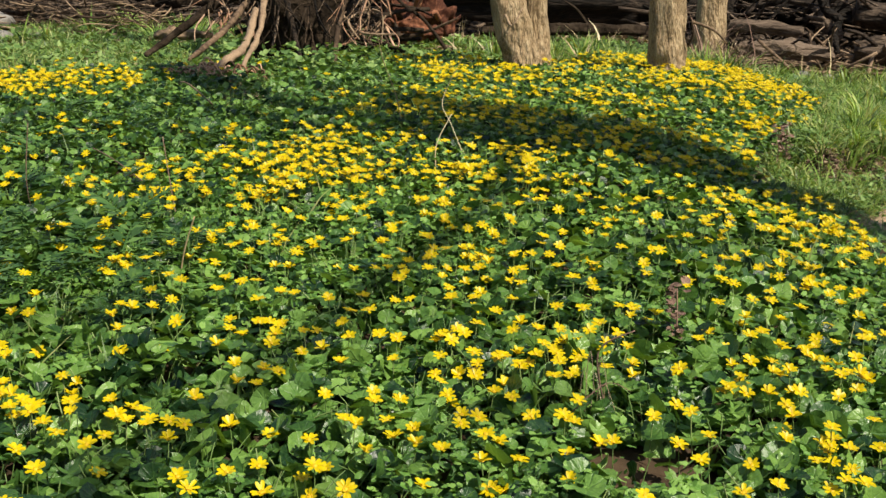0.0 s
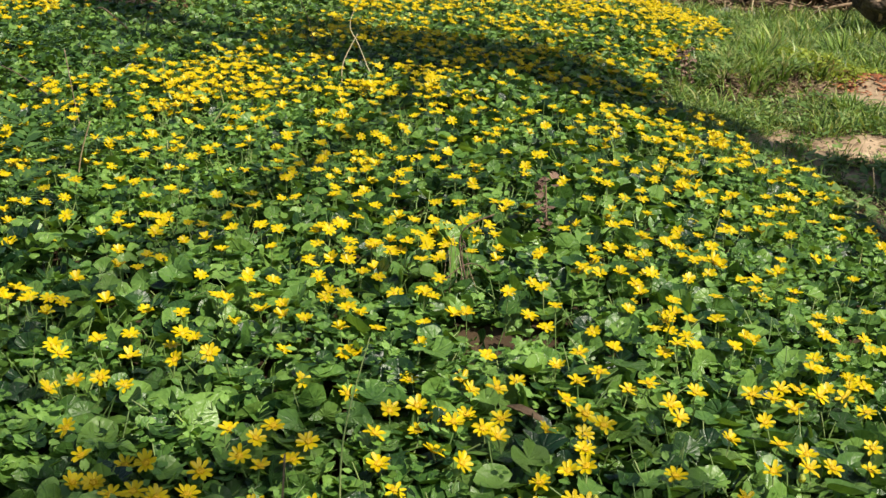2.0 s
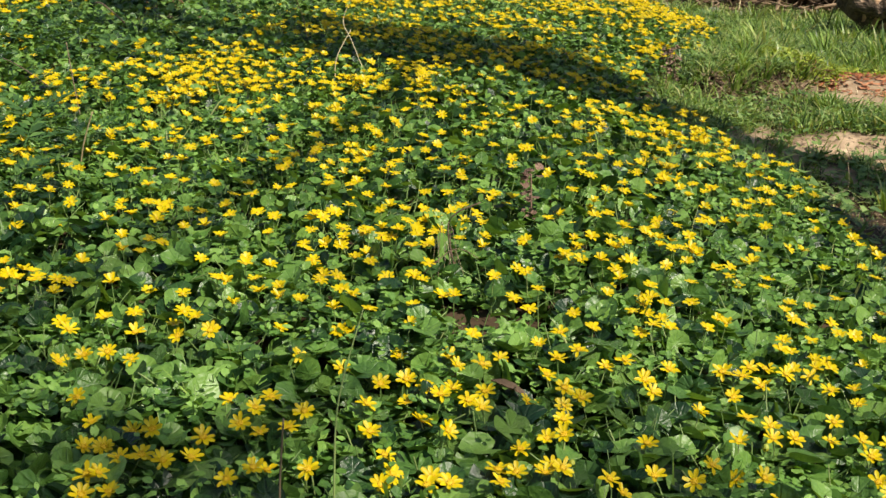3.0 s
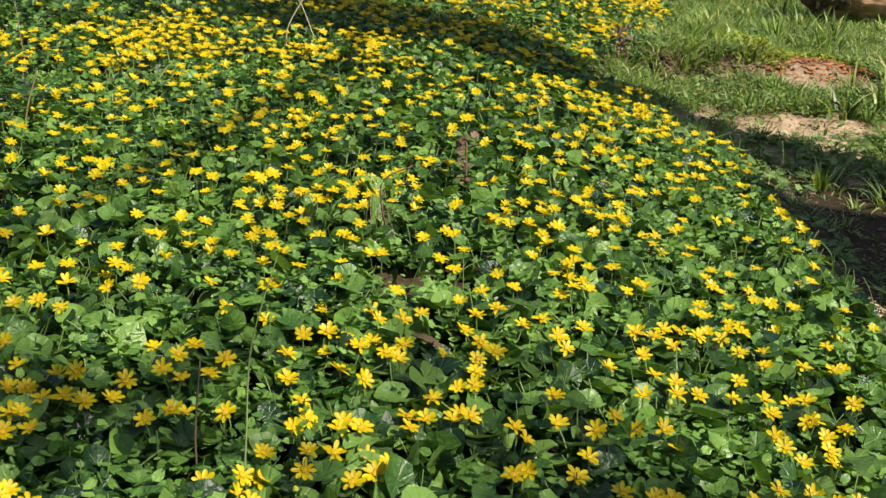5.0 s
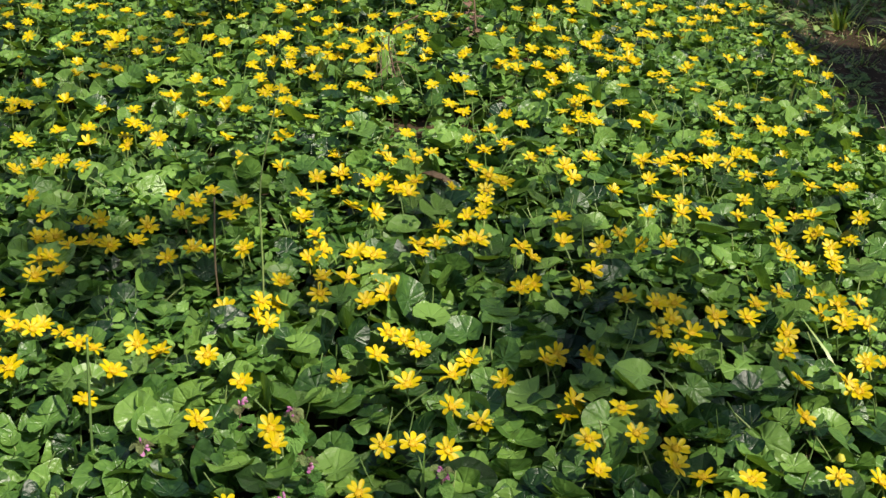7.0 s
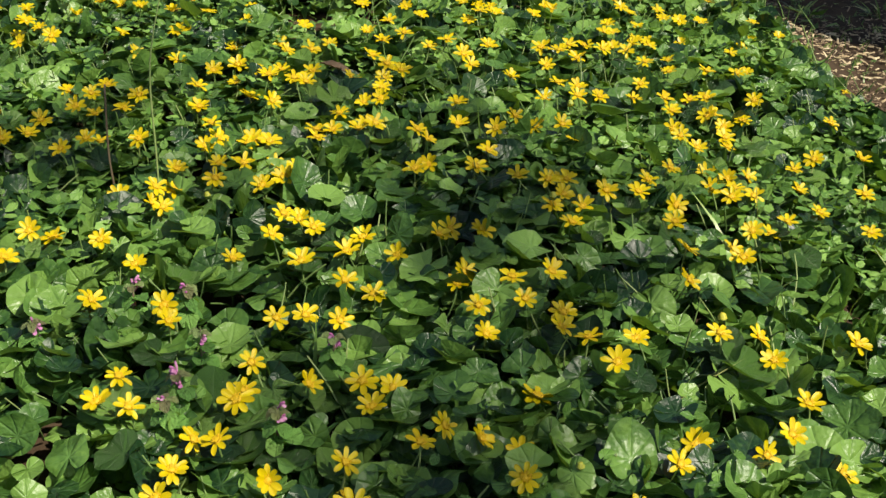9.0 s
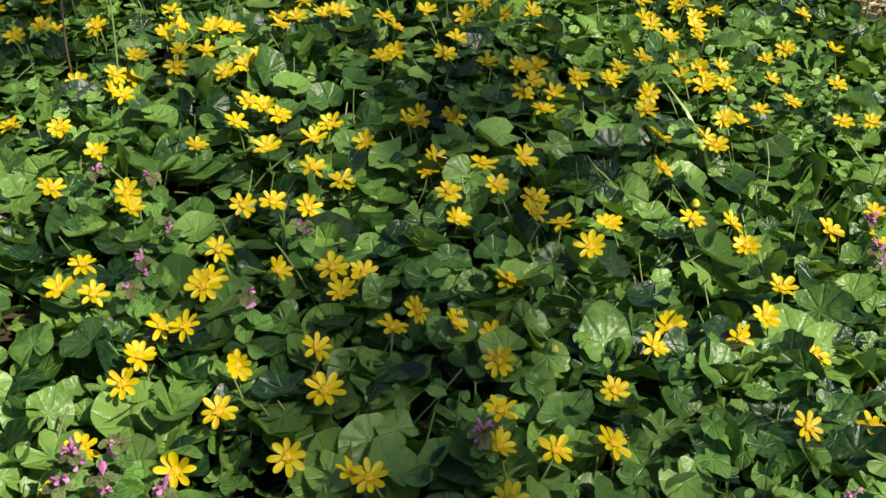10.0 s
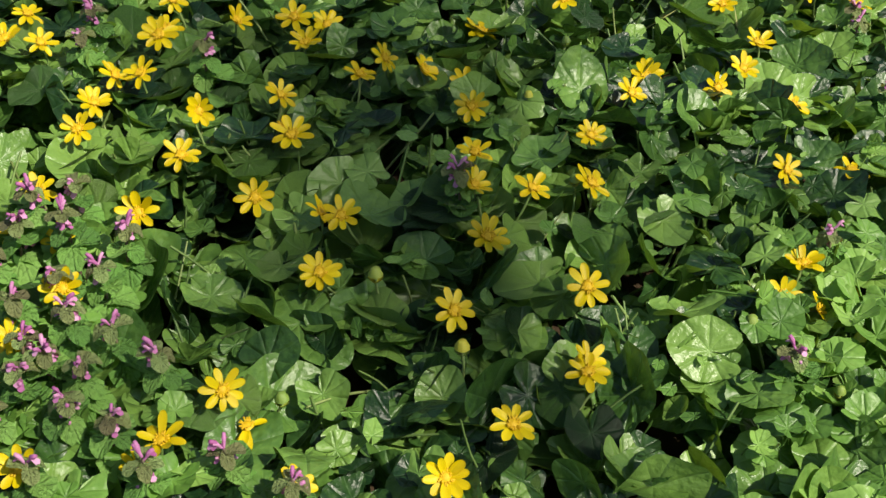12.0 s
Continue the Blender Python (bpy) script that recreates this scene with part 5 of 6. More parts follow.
def rim(x, y):
    """The broken front of the grassy hummock."""
    front = y - np.interp(x, [1.4, 1.5, 1.75, 2.0, 2.15], [4.52, 4.58, 4.80, 4.88, 5.02])
    return smooth(0.14, 0.04, np.abs(front - 0.03)) * smooth(1.36, 1.5, x) * smooth(2.2, 2.05, x)


def meadow(x, y):
    """Grass beyond the bank on the path side, thin on the sand."""
    n = value_noise(x, y, 0.35, 51) * 0.6 + value_noise(x, y, 0.12, 52) * 0.4
    far = smooth(3.4, 4.0, y + 0.2 * (x - 1.2))
    heap = smooth(1.0, 0.8, np.hypot((x - 2.28) / 0.32, (y - 4.86) / 0.38) + 0.4 * (n - 0.5))
    return smooth(-0.05, 0.12, x - flower_edge(y)) * (1 - heap) * (1 - 0.8 * np.maximum(rim(x, y), 0.6 * rim(x, y + 0.1))) * far * (0.3 + 0.7 * smooth(0.34, 0.56, n)) * (1 - 0.95 * sandy(x, y)) * smooth(9.6, 8.6, y)


def behind(x, y):
    n = value_noise(x, y, 0.3, 53)
    far = np.interp(x, [-3, -1.2, -0.5, 0.3, 1.2, 2.2], [6.1, 6.2, 7.0, 7.3, 7.2, 6.6])
    return smooth(-0.3, 0.3, y - far) * smooth(10.4, 9.6, y + 0.6 * smooth(-1, 0, x)) * (0.12 + 0.88 * smooth(0.32, 0.58, n)) * (1 - 0.95 * sandy(x, y)) * smooth(0.4, 0.1, x - edge(y))


grass(1.0, 3.4, 3.3, 8.0, 9000, lambda x, y: meadow(x, y) * (1 - sandy(x, y)), 0.025, 0.075, "short rough grass beside the path", GRASS, 0.7)
grass(1.8, 4.6, 5.0, 9.6, 3000, meadow, 0.03, 0.09, "rough grass below the wood pile", GRASS, 0.6)
grass(-4.2, 2.4, 5.8, 10.4, 3400, behind, 0.02, 0.085, "rough grass below the dead wood")
grass(-4.2, 4.5, 8.6, 10.5, 60, lambda x, y: smooth(-0.5, 0.5, x) * smooth(0.4, 0.7, value_noise(x, y, 0.4, 54)), 0.08, 0.28, "dry straw-coloured grass stems", STRAW, 0.8, "dry_grass")
grass(1.1, 3.4, 1.5, 4.5, 700, lambda x, y: smooth(0.02, 0.2, x - edge(y)) * smooth(0.45, 0.7, value_noise(x, y, 0.25, 55)), 0.015, 0.045, "thin grass on the shaded bank foot")
grass(-1.6, 1.3, 0.0, 4.5, 55, leaf_cover, 0.07, 0.13, "single grass blades among celandine leaves", GRASS, 0.3)


def weeds(name, templates, x0, x1, y0, y1, per, density, lo, hi, mat, label, lift=0.02, tilt=0.4):
    x, y = sample(x0, x1, y0, y1, per, density)
    n = len(x)
    z = soil_z(x, y) + 0.004 + lift * rng.random(n)
    rot = turns(rng.uniform(0, 6.28, n), np.abs(rng.normal(0, tilt, n)), rng.uniform(0, 6.28, n))
    scatter(name, templates, mat, np.stack([x, y, z], 1), rot, rng.uniform(lo, hi, n), label, "ground cover")


LOBED = [lobed_leaf(s) for s in range(4)]
TINY_LEAVES = [heart_leaf(s + 170, 7, 1, False, 0.55, 0.0) for s in range(3)]
weeds("low_weeds", LOBED[:1] + TINY_LEAVES * 3, 1.0, 3.6, 3.4, 8.0, 6500, meadow, 0.010, 0.028, WEED, "small grey-green weeds in the grass", 0.03)
weeds("low_weeds", LOBED[:1] + TINY_LEAVES * 3, -4.2, 2.4, 5.8, 9.8, 2600, behind, 0.014, 0.05, WEED, "small green weeds in rough grass", 0.04)
weeds("low_weeds", LOBED, 1.15, 2.2, 1.2, 3.6, 300, lambda x, y: smooth(0.0, 0.1, x - edge(y)) * smooth(0.4, 0.7, value_noise(x, y, 0.2, 56)), 0.015, 0.035, WEED,
      "sparse weeds on dark shaded soil", 0.015)
weeds("low_weeds", LOBED + TINY_LEAVES, 1.2, 2.6, 2.2, 3.85, 1500, lambda x, y: smooth(0.0, 0.08, x - edge(y)) * smooth(0.35, 0.6, value_noise(x, y, 0.3, 75)), 0.02, 0.045, WEED,
      "dark green weeds on the shaded bank foot", 0.03)
weeds("low_weeds", TINY_LEAVES * 2 + LOBED[:1], -2.2, 2.2, 4.3, 7.6, 1500, lambda x, y: leaf_cover(x, y) * smooth(0.4, 0.65, value_noise(x, y, 0.3, 76)), 0.012, 0.03, WEED,
      "fresh green weeds among the far flowers", 0.085, 0.5)
weeds("low_weeds", TINY_LEAVES + FAR_LEAVES[:3], -1.25, -0.1, 6.0, 7.1, 1500, lambda x, y: smooth(0.35, 0.6, value_noise(x, y, 0.2, 78)) * smooth(-1.3, -1.1, x), 0.018, 0.035, WEED,
      "leafy weeds in front of the uprooted stump", 0.17, 0.6)
grass(-2.2, 2.2, 4.4, 7.6, 1100, lambda x, y: leaf_cover(x, y) * smooth(0.45, 0.6, value_noise(x, y, 0.4, 77)), 0.06, 0.11, "fresh grass blades among the far flowers", GRASS, 0.4)


def litter(x0, x1, y0, y1, per, density, label, mat, lo, hi, templates, name="leaf_litter"):
    x, y = sample(x0, x1, y0, y1, per, density)
    n = len(x)
    rot = turns(rng.uniform(0, 6.28, n), np.abs(rng.normal(0, 0.3, n)), rng.uniform(0, 6.28, n))
    scatter(name, templates, mat, np.stack([x, y, soil_z(x, y) + 0.006], 1), rot, rng.uniform(lo, hi, n), label, "litter")


CHIP = [(np.array([(-0.5, -0.12, 0), (0.5, -0.16, 0.02), (0.55, 0.1, 0.03), (-0.45, 0.16, 0.01), (-0.4, 0, 0.12), (0.45, 0, 0.13)]),
         [(0, 1, 5, 4), (1, 2, 5), (2, 3, 4, 5), (3, 0, 4)], np.full((6, 2), 0.5))]
past = lambda x, y: smooth(0.0, 0.2, x - edge(y))
litter(1.2, 2.3, 0.6, 2.4, 2200, lambda x, y: past(x, y) * smooth(0.35, 0.6, value_noise(x, y, 0.15, 67)), "pale crumbs of straw and wood on the soil", STRAW, 0.003, 0.010, CHIP)
litter(1.25, 2.3, 1.6, 3.6, 2600, lambda x, y: past(x, y) * smooth(0.3, 0.6, value_noise(x, y, 0.12, 69)), "brown leaf bits and twig crumbs on the dark soil", DEADLEAF, 0.005, 0.014, CHIP)
litter(1.1, 3.6, -0.5, 4.2, 850, lambda x, y: past(x, y) * (0.3 + 0.7 * smooth(0.4, 0.6, value_noise(x, y, 0.3, 57))), "broken brown leaf litter and bark bits on the soil", DEADLEAF, 0.005, 0.018, CHIP)
litter(1.2, 1.9, 0.8, 2.3, 3200, lambda x, y: past(x, y) * smooth(0.3, 0.6, value_noise(x, y, 0.2, 80)), "pale dry leaf bits on the bank foot", STRAW, 0.005, 0.02, CHIP)
litter(1.2, 3.6, 3.0, 5.2, 900, lambda x, y: sandy(x, y) * smooth(0.42, 0.75, value_noise(x, y, 0.16, 58)), "crumbs of soil and leaf on the sandy path", DEADLEAF, 0.003, 0.010, CHIP)
litter(1.2, 4.2, 3.9, 9.0, 420, lambda x, y: past(x, y) * smooth(0.3, 0.6, value_noise(x, y, 0.3, 66)), "dead leaves and bits in the grass", DEADLEAF, 0.008, 0.03, CHIP)
litter(-4, 2.2, 6.2, 10.2, 220, lambda x, y: smooth(6.2, 7.5, y), "dead leaves and bits under the dead wood", DEADLEAF, 0.02, 0.05, CHIP + FAR_LEAVES[:2])
litter(1.9, 2.8, 4.7, 5.5, 2600, lambda x, y: smooth(1.0, 0.6, np.hypot((x - 2.33) / 0.36, (y - 5.02) / 0.22) + 0.7 * (value_noise(x, y, 0.1, 3) - 0.5)),
       "heap of red-brown bark chips", REDCHIP, 0.012, 0.045, CHIP, "bark_chips")


# ---- tall tufts of grass ----
def tuft(x, y, n, ln, seed, label="tuft of long green grass", mat=None, group="grass tufts", spread=0.05):
    r = random.Random(seed)
    t = thing("grass_tuft", (x, y, ground_at(x, y)), label, "grass", group)
    for _ in range(n):
        a, d = r.uniform(0, 6.28), r.uniform(0, spread)
        part("blade", BLADE_MESHES[r.randrange(8)] if mat is None else STRAW_MESHES[r.randrange(8)], t,
             Matrix.Translation((math.cos(a) * d, math.sin(a) * d, -0.005)) @ Matrix.Rotation(a - math.pi / 2, 4, "Z") @ Matrix.Rotation(-r.uniform(0, 0.5), 4, "X")
             @ Matrix.Diagonal((max(ln, 0.12) * 1.1, *(ln * r.uniform(0.6, 1.1),) * 2, 1)))


BLADE_MESHES = [mesh_of("blade", *t[:2], GRASS, t[2]) for t in BLADES]
STRAW_MESHES = [mesh_of("blade", *t[:2], STRAW, t[2]) for t in BLADES]
for k, (gx, gy, ln) in enumerate(((2.35, 4.3, 0.2), (2.5, 4.45, 0.22), (2.3, 4.55, 0.16), (2.6, 4.25, 0.2), (2.62, 4.85, 0.18), (2.85, 5.2, 0.2), (1.78, 5.15, 0.16),
                                  (1.9, 5.4, 0.16), (1.98, 5.0, 0.14), (1.72, 3.3, 0.13), (1.88, 3.15, 0.12), (1.6, 7.4, 0.22), (1.75, 7.5, 0.24), (1.9, 7.7, 0.2), (1.62, 7.6, 0.2),
                                  (2.3, 8.3, 0.16), (2.75, 8.2, 0.18), (2.9, 8.05, 0.16), (0.9, 8.0, 0.24), (1.0, 8.2, 0.2), (0.35, 8.1, 0.2), (0.2, 8.2, 0.18), (3.3, 7.2, 0.2), (3.0, 7.5, 0.22),
                                  (0.72, 2.66, 0.1), (-0.6, 2.6, 0.12), (2.2, 4.1, 0.12), (1.95, 4.5, 0.1))):
    tuft(gx, gy, 34, ln, 200 + k, spread=0.04 + ln * 0.2)
for k, (gx, gy, ln) in enumerate(((2.12, 4.14, 0.17), (2.28, 4.2, 0.2), (2.2, 3.74, 0.15), (2.32, 3.82, 0.17), (2.45, 5.5, 0.18), (2.62, 5.62, 0.2), (2.75, 5.95, 0.2), (2.5, 6.1, 0.18),
                                  (2.9, 6.3, 0.2), (2.72, 5.35, 0.16), (1.62, 4.74, 0.13), (1.8, 4.9, 0.14), (2.0, 4.98, 0.12))):
    tuft(gx, gy, 30, ln, 250 + k, "thick tuft of long dark green grass", spread=0.05 + ln * 0.25)
for k, (gx, gy, ln) in enumerate(((0.88, 7.6, 0.3), (2.6, 4.7, 0.28), (1.66, 8.1, 0.22))):
    tuft(gx, gy, 10, ln, 300 + k, "thin bleached stalks of dry grass", STRAW, "dry stalks")
for k, (gx, gy) in enumerate(((0.78, 0.33), (0.83, 0.28), (0.74, 0.24), (0.88, 0.36), (0.8, 0.2))):
    tuft(gx, gy, 9, 0.13, 330 + k, "few broad green grass blades among leaves", None, "grass blades near the flowers", 0.02)


def clumps(x0, x1, y0, y1, count, blades, lo, hi, density, label, mat=GRASS, spread=0.04, name="grass", droop=0.55, thin=1.1):
    """Low clumps of blades that lean out from their middles."""
    cx, cy = sample(x0, x1, y0, y1, count, density)
    if not len(cx):
        return
    m = len(cx) * blades
    a, d = rng.uniform(0, 6.28, m), spread * np.sqrt(rng.random(m))
    x, y = np.repeat(cx, blades) + np.cos(a) * d, np.repeat(cy, blades) + np.sin(a) * d
    ln = np.repeat(rng.uniform(lo, hi, len(cx)), blades) * rng.uniform(0.5, 1.1, m)
    rot = turns(a - np.pi / 2, droop * d / spread + rng.uniform(0, 0.2, m), a)
    scatter(name, BLADES, mat, np.stack([x, y, soil_z(x, y) - 0.005], 1), rot, np.stack([np.maximum(ln, 0.08) * thin, ln, ln], 1), label, "grass")


outside = lambda x, y: (1 - np.clip(leaf_cover(x, y), 0, 1)) * smooth(0.35, 0.65, 0.6 * value_noise(x, y, 0.8, 72) + 0.4 * value_noise(x, y, 0.25, 73))
grass(-6, -2.0, -4.5, 8.5, 700, outside, 0.04, 0.12, "rough grass on the shaded side of the bank")
grass(-2.0, 1.2, -4.5, -0.9, 700, outside, 0.04, 0.12, "rough grass at the near end of the bank")
grass(2.4, 7.0, -4.5, 9.0, 420, lambda x, y: outside(x, y) * (1 - 0.9 * sandy(x, y)), 0.04, 0.12, "thin grass beyond the trodden path")
litter(-6, 7, -4.5, 9.5, 110, lambda x, y: outside(x, y) * (1 - smooth(1.0, 1.4, x) * smooth(3.8, 3.2, x) * smooth(-0.5, 0, y)), "scattered brown leaves on the woodland floor", DEADLEAF, 0.02, 0.05, CHIP + FAR_LEAVES[:2])
clumps(1.66, 2.15, 7.9, 8.3, 90, 12, 0.25, 0.6, lambda x, y: 1.0 + 0 * x, "thin dry brown stems round the foot of a tree", DRYWEED, 0.06, "dry_grass", 0.35, 0.25)
clumps(1.62, 2.1, 7.8, 8.3, 40, 8, 0.25, 0.55, lambda x, y: 1.0 + 0 * x, "thin bleached stems round the foot of a tree", STRAW, 0.06, "dry_grass", 0.5, 0.25)
clumps(1.45, 2.4, 2.4, 3.6, 42, 18, 0.05, 0.11, lambda x, y: 0.8 + 0 * x, "dark grass clumps on the shaded bank foot")
clumps(0.75, 1.1, 5.9, 6.4, 60, 14, 0.09, 0.15, lambda x, y: 0.7 + 0 * x, "fresh grass growing between the flowers", GRASS, 0.03)
clumps(1.1, 3.2, 3.75, 7.4, 330, 30, 0.06, 0.14, lambda x, y: meadow(x, y) * (1 - sandy(x, y)) ** 2, "low clumps of fresh green grass", GRASS, 0.05, "grass", 0.9, 0.8)
clumps(-4.0, 2.2, 6.0, 9.6, 22, 24, 0.05, 0.13, lambda x, y: behind(x, y) ** 0.5, "rough clumps of grass behind the flowers")
clumps(-3.6, -1.1, 8.8, 10.2, 30, 30, 0.10, 0.24, lambda x, y: smooth(0.4, 0.6, value_noise(x, y, 0.5, 71)), "long rough grass among dead sticks", GRASS, 0.07)
clumps(0.55, 1.2, 7.5, 8.3, 130, 22, 0.14, 0.27, lambda x, y: 0.9 + 0 * x, "tall fresh grass between two trees", GRASS, 0.06, "grass", 0.6, 0.6)
clumps(1.3, 2.2, 7.1, 8.0, 90, 24, 0.12, 0.24, lambda x, y: smooth(0.35, 0.6, value_noise(x, y, 0.3, 79)), "tall grass at the foot of the wood pile", GRASS, 0.06, "grass", 0.6, 0.6)
clumps(2.2, 3.8, 5.3, 8.2, 22, 34, 0.13, 0.22, lambda x, y: smooth(0.4, 0.6, value_noise(x, y, 0.4, 67)), "long dark green grass by a log", GRASS, 0.07)
clumps(1.4, 2.2, 4.4, 5.2, 190, 22, 0.07, 0.14, lambda x, y: 0.8 * rim(x, y - 0.1), "long grass hanging over a broken hummock", GRASS, 0.04, "grass", 0.9)
clumps(1.3, 2.2, 4.4, 5.2, 150, 12, 0.05, 0.11, rim, "dead brown grass on the front of a hummock", DRYWEED, 0.05, "dry_grass", 1.2)
clumps(1.3, 2.4, 3.6, 4.15, 26, 12, 0.03, 0.08, lambda x, y: smooth(0.45, 0.6, value_noise(x, y, 0.22, 74)), "small grass clumps on the sandy path")
clumps(1.2, 2.6, 3.6, 4.9, 26, 9, 0.05, 0.12, lambda x, y: smooth(0.02, 0.15, x - edge(y)), "dry straw blades lying in the grass", STRAW, 0.08, "dry_grass", 1.4, 0.6)
litter(1.3, 2.25, 4.35, 5.1, 2600, rim, "dead brown leaves and earth on the broken hummock", DEADLEAF, 0.008, 0.03, CHIP + FAR_LEAVES[:2])
weeds("mossy_weeds", [heart_leaf(s + 180, 7, 1, False, 0.6, 0.0) for s in range(3)], 1.75, 2.3, 4.85, 5.75, 14000,
      lambda x, y: smooth(1.0, 0.6, np.hypot((x - 2.04) / 0.24, (y - 5.3) / 0.42) + 0.5 * (value_noise(x, y, 0.12, 68) - 0.5)), 0.008, 0.02, MOSSY, "bright yellow-green mossy weeds on a hummock", 0.035, 0.6)
weeds("mossy_weeds", [heart_leaf(s + 180, 7, 1, False, 0.6, 0.0) for s in range(3)], 1.4, 3.2, 5.0, 7.4, 2600,
      lambda x, y: smooth(0.5, 0.7, value_noise(x, y, 0.3, 69)) * smooth(0.05, 0.2, x - edge(y)), 0.008, 0.02, MOSSY, "patches of bright yellow-green weeds in the grass", 0.03, 0.6)


# ---- stones ----
for k, (sx, sy, sr) in enumerate(((-3.45, 9.0, 0.14), (-3.2, 8.8, 0.09), (-3.7, 9.9, 0.2), (-3.0, 9.0, 0.06), (2.55, 8.55, 0.05), (2.7, 8.45, 0.04))):
    bm = bmesh.new()
    bmesh.ops.create_icosphere(bm, subdivisions=3, radius=sr)
    for v in bm.verts:
        v.co *= 1 + 0.3 * noise.noise(v.co * 6 + Vector((k * 5, 0, 0)))
        v.co.z *= 0.6
    me = bpy.data.meshes.new("stone")
    bm.to_mesh(me)
    bm.free()
    me.materials.append(STONE)
    ob = new("stone", me)
    ob.location = (sx, sy, ground_at(sx, sy) + sr * 0.25)
    tagged(ob, "pale grey weathered stone half sunk in the ground", "stone", "stones")


# ---- purple dead-nettles ----
NETTLE_TOPS = [mesh_of("leaf", *t[:2], NETTLE_TOP, t[2]) for t in (heart_leaf(s + 95, 21, 2, False, 0.85, 0.035, 13, 0.04) for s in range(3))]
NETTLE_MESHES = [mesh_of("leaf", *t[:2], NETTLE, t[2]) for t in (heart_leaf(s + 90, 23, 2, False, 0.9, 0.035, 13, 0.04) for s in range(4))]


def blossom_mesh(s):
    v, f, u = tube([(0, 0, 0), (0, 0.3, 0.25), (0, 0.55, 0.7), (0, 0.95, 0.95)], [0.10, 0.12, 0.2, 0.16], 6, 0.2, s, 2)
    lip = (np.array([(-0.2, 0.6, 0.6), (0.2, 0.6, 0.6), (0.28, 1.0, 0.35), (0, 1.15, 0.25), (-0.28, 1.0, 0.35)]), [(0, 1, 2, 3, 4)], np.full((5, 2), 0.5))
    t = joined([(v, f, u), lip])
    return mesh_of("blossom", *t[:2], BLOSSOM, t[2])


BLOSSOMS = [blossom_mesh(s) for s in range(3)]


def nettle_stem(s):
    r = random.Random(s)
    h, l1, l2 = 0.125, r.uniform(-0.015, 0.015), r.uniform(-0.015, 0.015)
    v, f, u = tube([(0, 0, -0.015), (l1 * 0.5, l2 * 0.3, h * 0.4), (l1, l2, h)], [0.0018, 0.0017, 0.0012], 4, ring=3)
    return mesh_of("stem", v, f, PURPLE_STEM, u), l1, l2, h


NETTLE_STEMS = [nettle_stem(s) for s in range(4)]


def dead_nettle(x, y, seed, flowers=6, high=0.0):
    r = random.Random(seed)
    me, l1, l2, h = r.choice(NETTLE_STEMS)
    z = float(top(x, y)) - h + 0.022 + high
    t = thing("dead_nettle", (x - l1, y - l2, z), "purple dead-nettle with pink blossoms and crinkled leaves", "wild flower", "dead-nettles among celandines")
    part("stem", me, t)
    for tier in range(5):
        hz = h * (1.0 - 0.12 * tier)
        for s in range(4 if tier < 3 else 2):
            a = tier * 0.78 + s * (math.pi / 2 if tier < 3 else math.pi) + r.uniform(-0.3, 0.3)
            size = (0.010, 0.014, 0.018, 0.022, 0.024)[tier] * r.uniform(0.9, 1.15)
            q = hz / h
            part("leaf", r.choice(NETTLE_TOPS if tier == 0 else NETTLE_MESHES), t, Matrix.Translation((l1 * q, l2 * q, hz - 0.002)) @ Matrix.Rotation(a, 4, "Z")
                 @ Matrix.Rotation(-r.uniform(0.05, 0.5), 4, "X") @ Matrix.Translation((0, 0.004, 0)) @ Matrix.Scale(size, 4))
    for k in range(flowers):
        a, hz = r.uniform(0, 6.28), h * r.choice((1.0, 0.98, 0.9, 0.88, 0.78)) * r.uniform(0.98, 1.02)
        part("blossom", r.choice(BLOSSOMS), t, Matrix.Translation((l1, l2, hz)) @ Matrix.Rotation(a, 4, "Z") @ Matrix.Scale(r.uniform(0.006, 0.009), 4))


NETTLES = ((0.10, 0.32), (0.125, 0.29), (0.13, 0.19), (0.115, 0.165), (0.16, 0.10), (0.13, 0.12), (0.23, 0.06), (0.24, 0.52), (0.63, 0.09), (0.72, 0.22), (0.94, 0.62),
           (0.43, 0.31), (0.10, 0.15), (0.90, 0.46), (0.09, 0.22), (0.08, 0.76), (0.14, 0.75), (0.16, 0.66), (0.30, 0.63), (0.14, 0.59), (0.13, 0.55), (-0.02, 0.70), (0.96, 0.68),
           (0.93, 0.59), (0.07, 0.27), (0.15, 0.24), (0.08, 0.12), (0.19, 0.15), (0.11, 0.07), (0.13, 0.34), (0.09, 0.30), (0.17, 0.28), (0.12, 0.24), (0.16, 0.18), (0.10, 0.18), (0.18, 0.06), (0.27, 0.03), (0.14, 0.15))
for k, (x, y) in enumerate(NETTLES):
    dead_nettle(x, y, 400 + k, 10 if k < 6 else 5 + k % 4, 0.012 if k < 3 else 0.0)


# ---- paler small-leaved plants at the near end ----
def pale_patch(x, y):
    # Bounds follow the sunlit corners; the pale leaves carry part of that brightness.
    right = smooth(0.56, 0.66, x + 0.15 * (value_noise(x, y, 0.12, 61) - 0.5)) * smooth(0.36, 0.15, y)
    left = smooth(0.24, 0.12, x + 0.1 * (value_noise(x, y, 0.1, 62) - 0.5)) * smooth(0.36, 0.22, y)
    return 0.9 * np.clip(right + left, 0, 1)


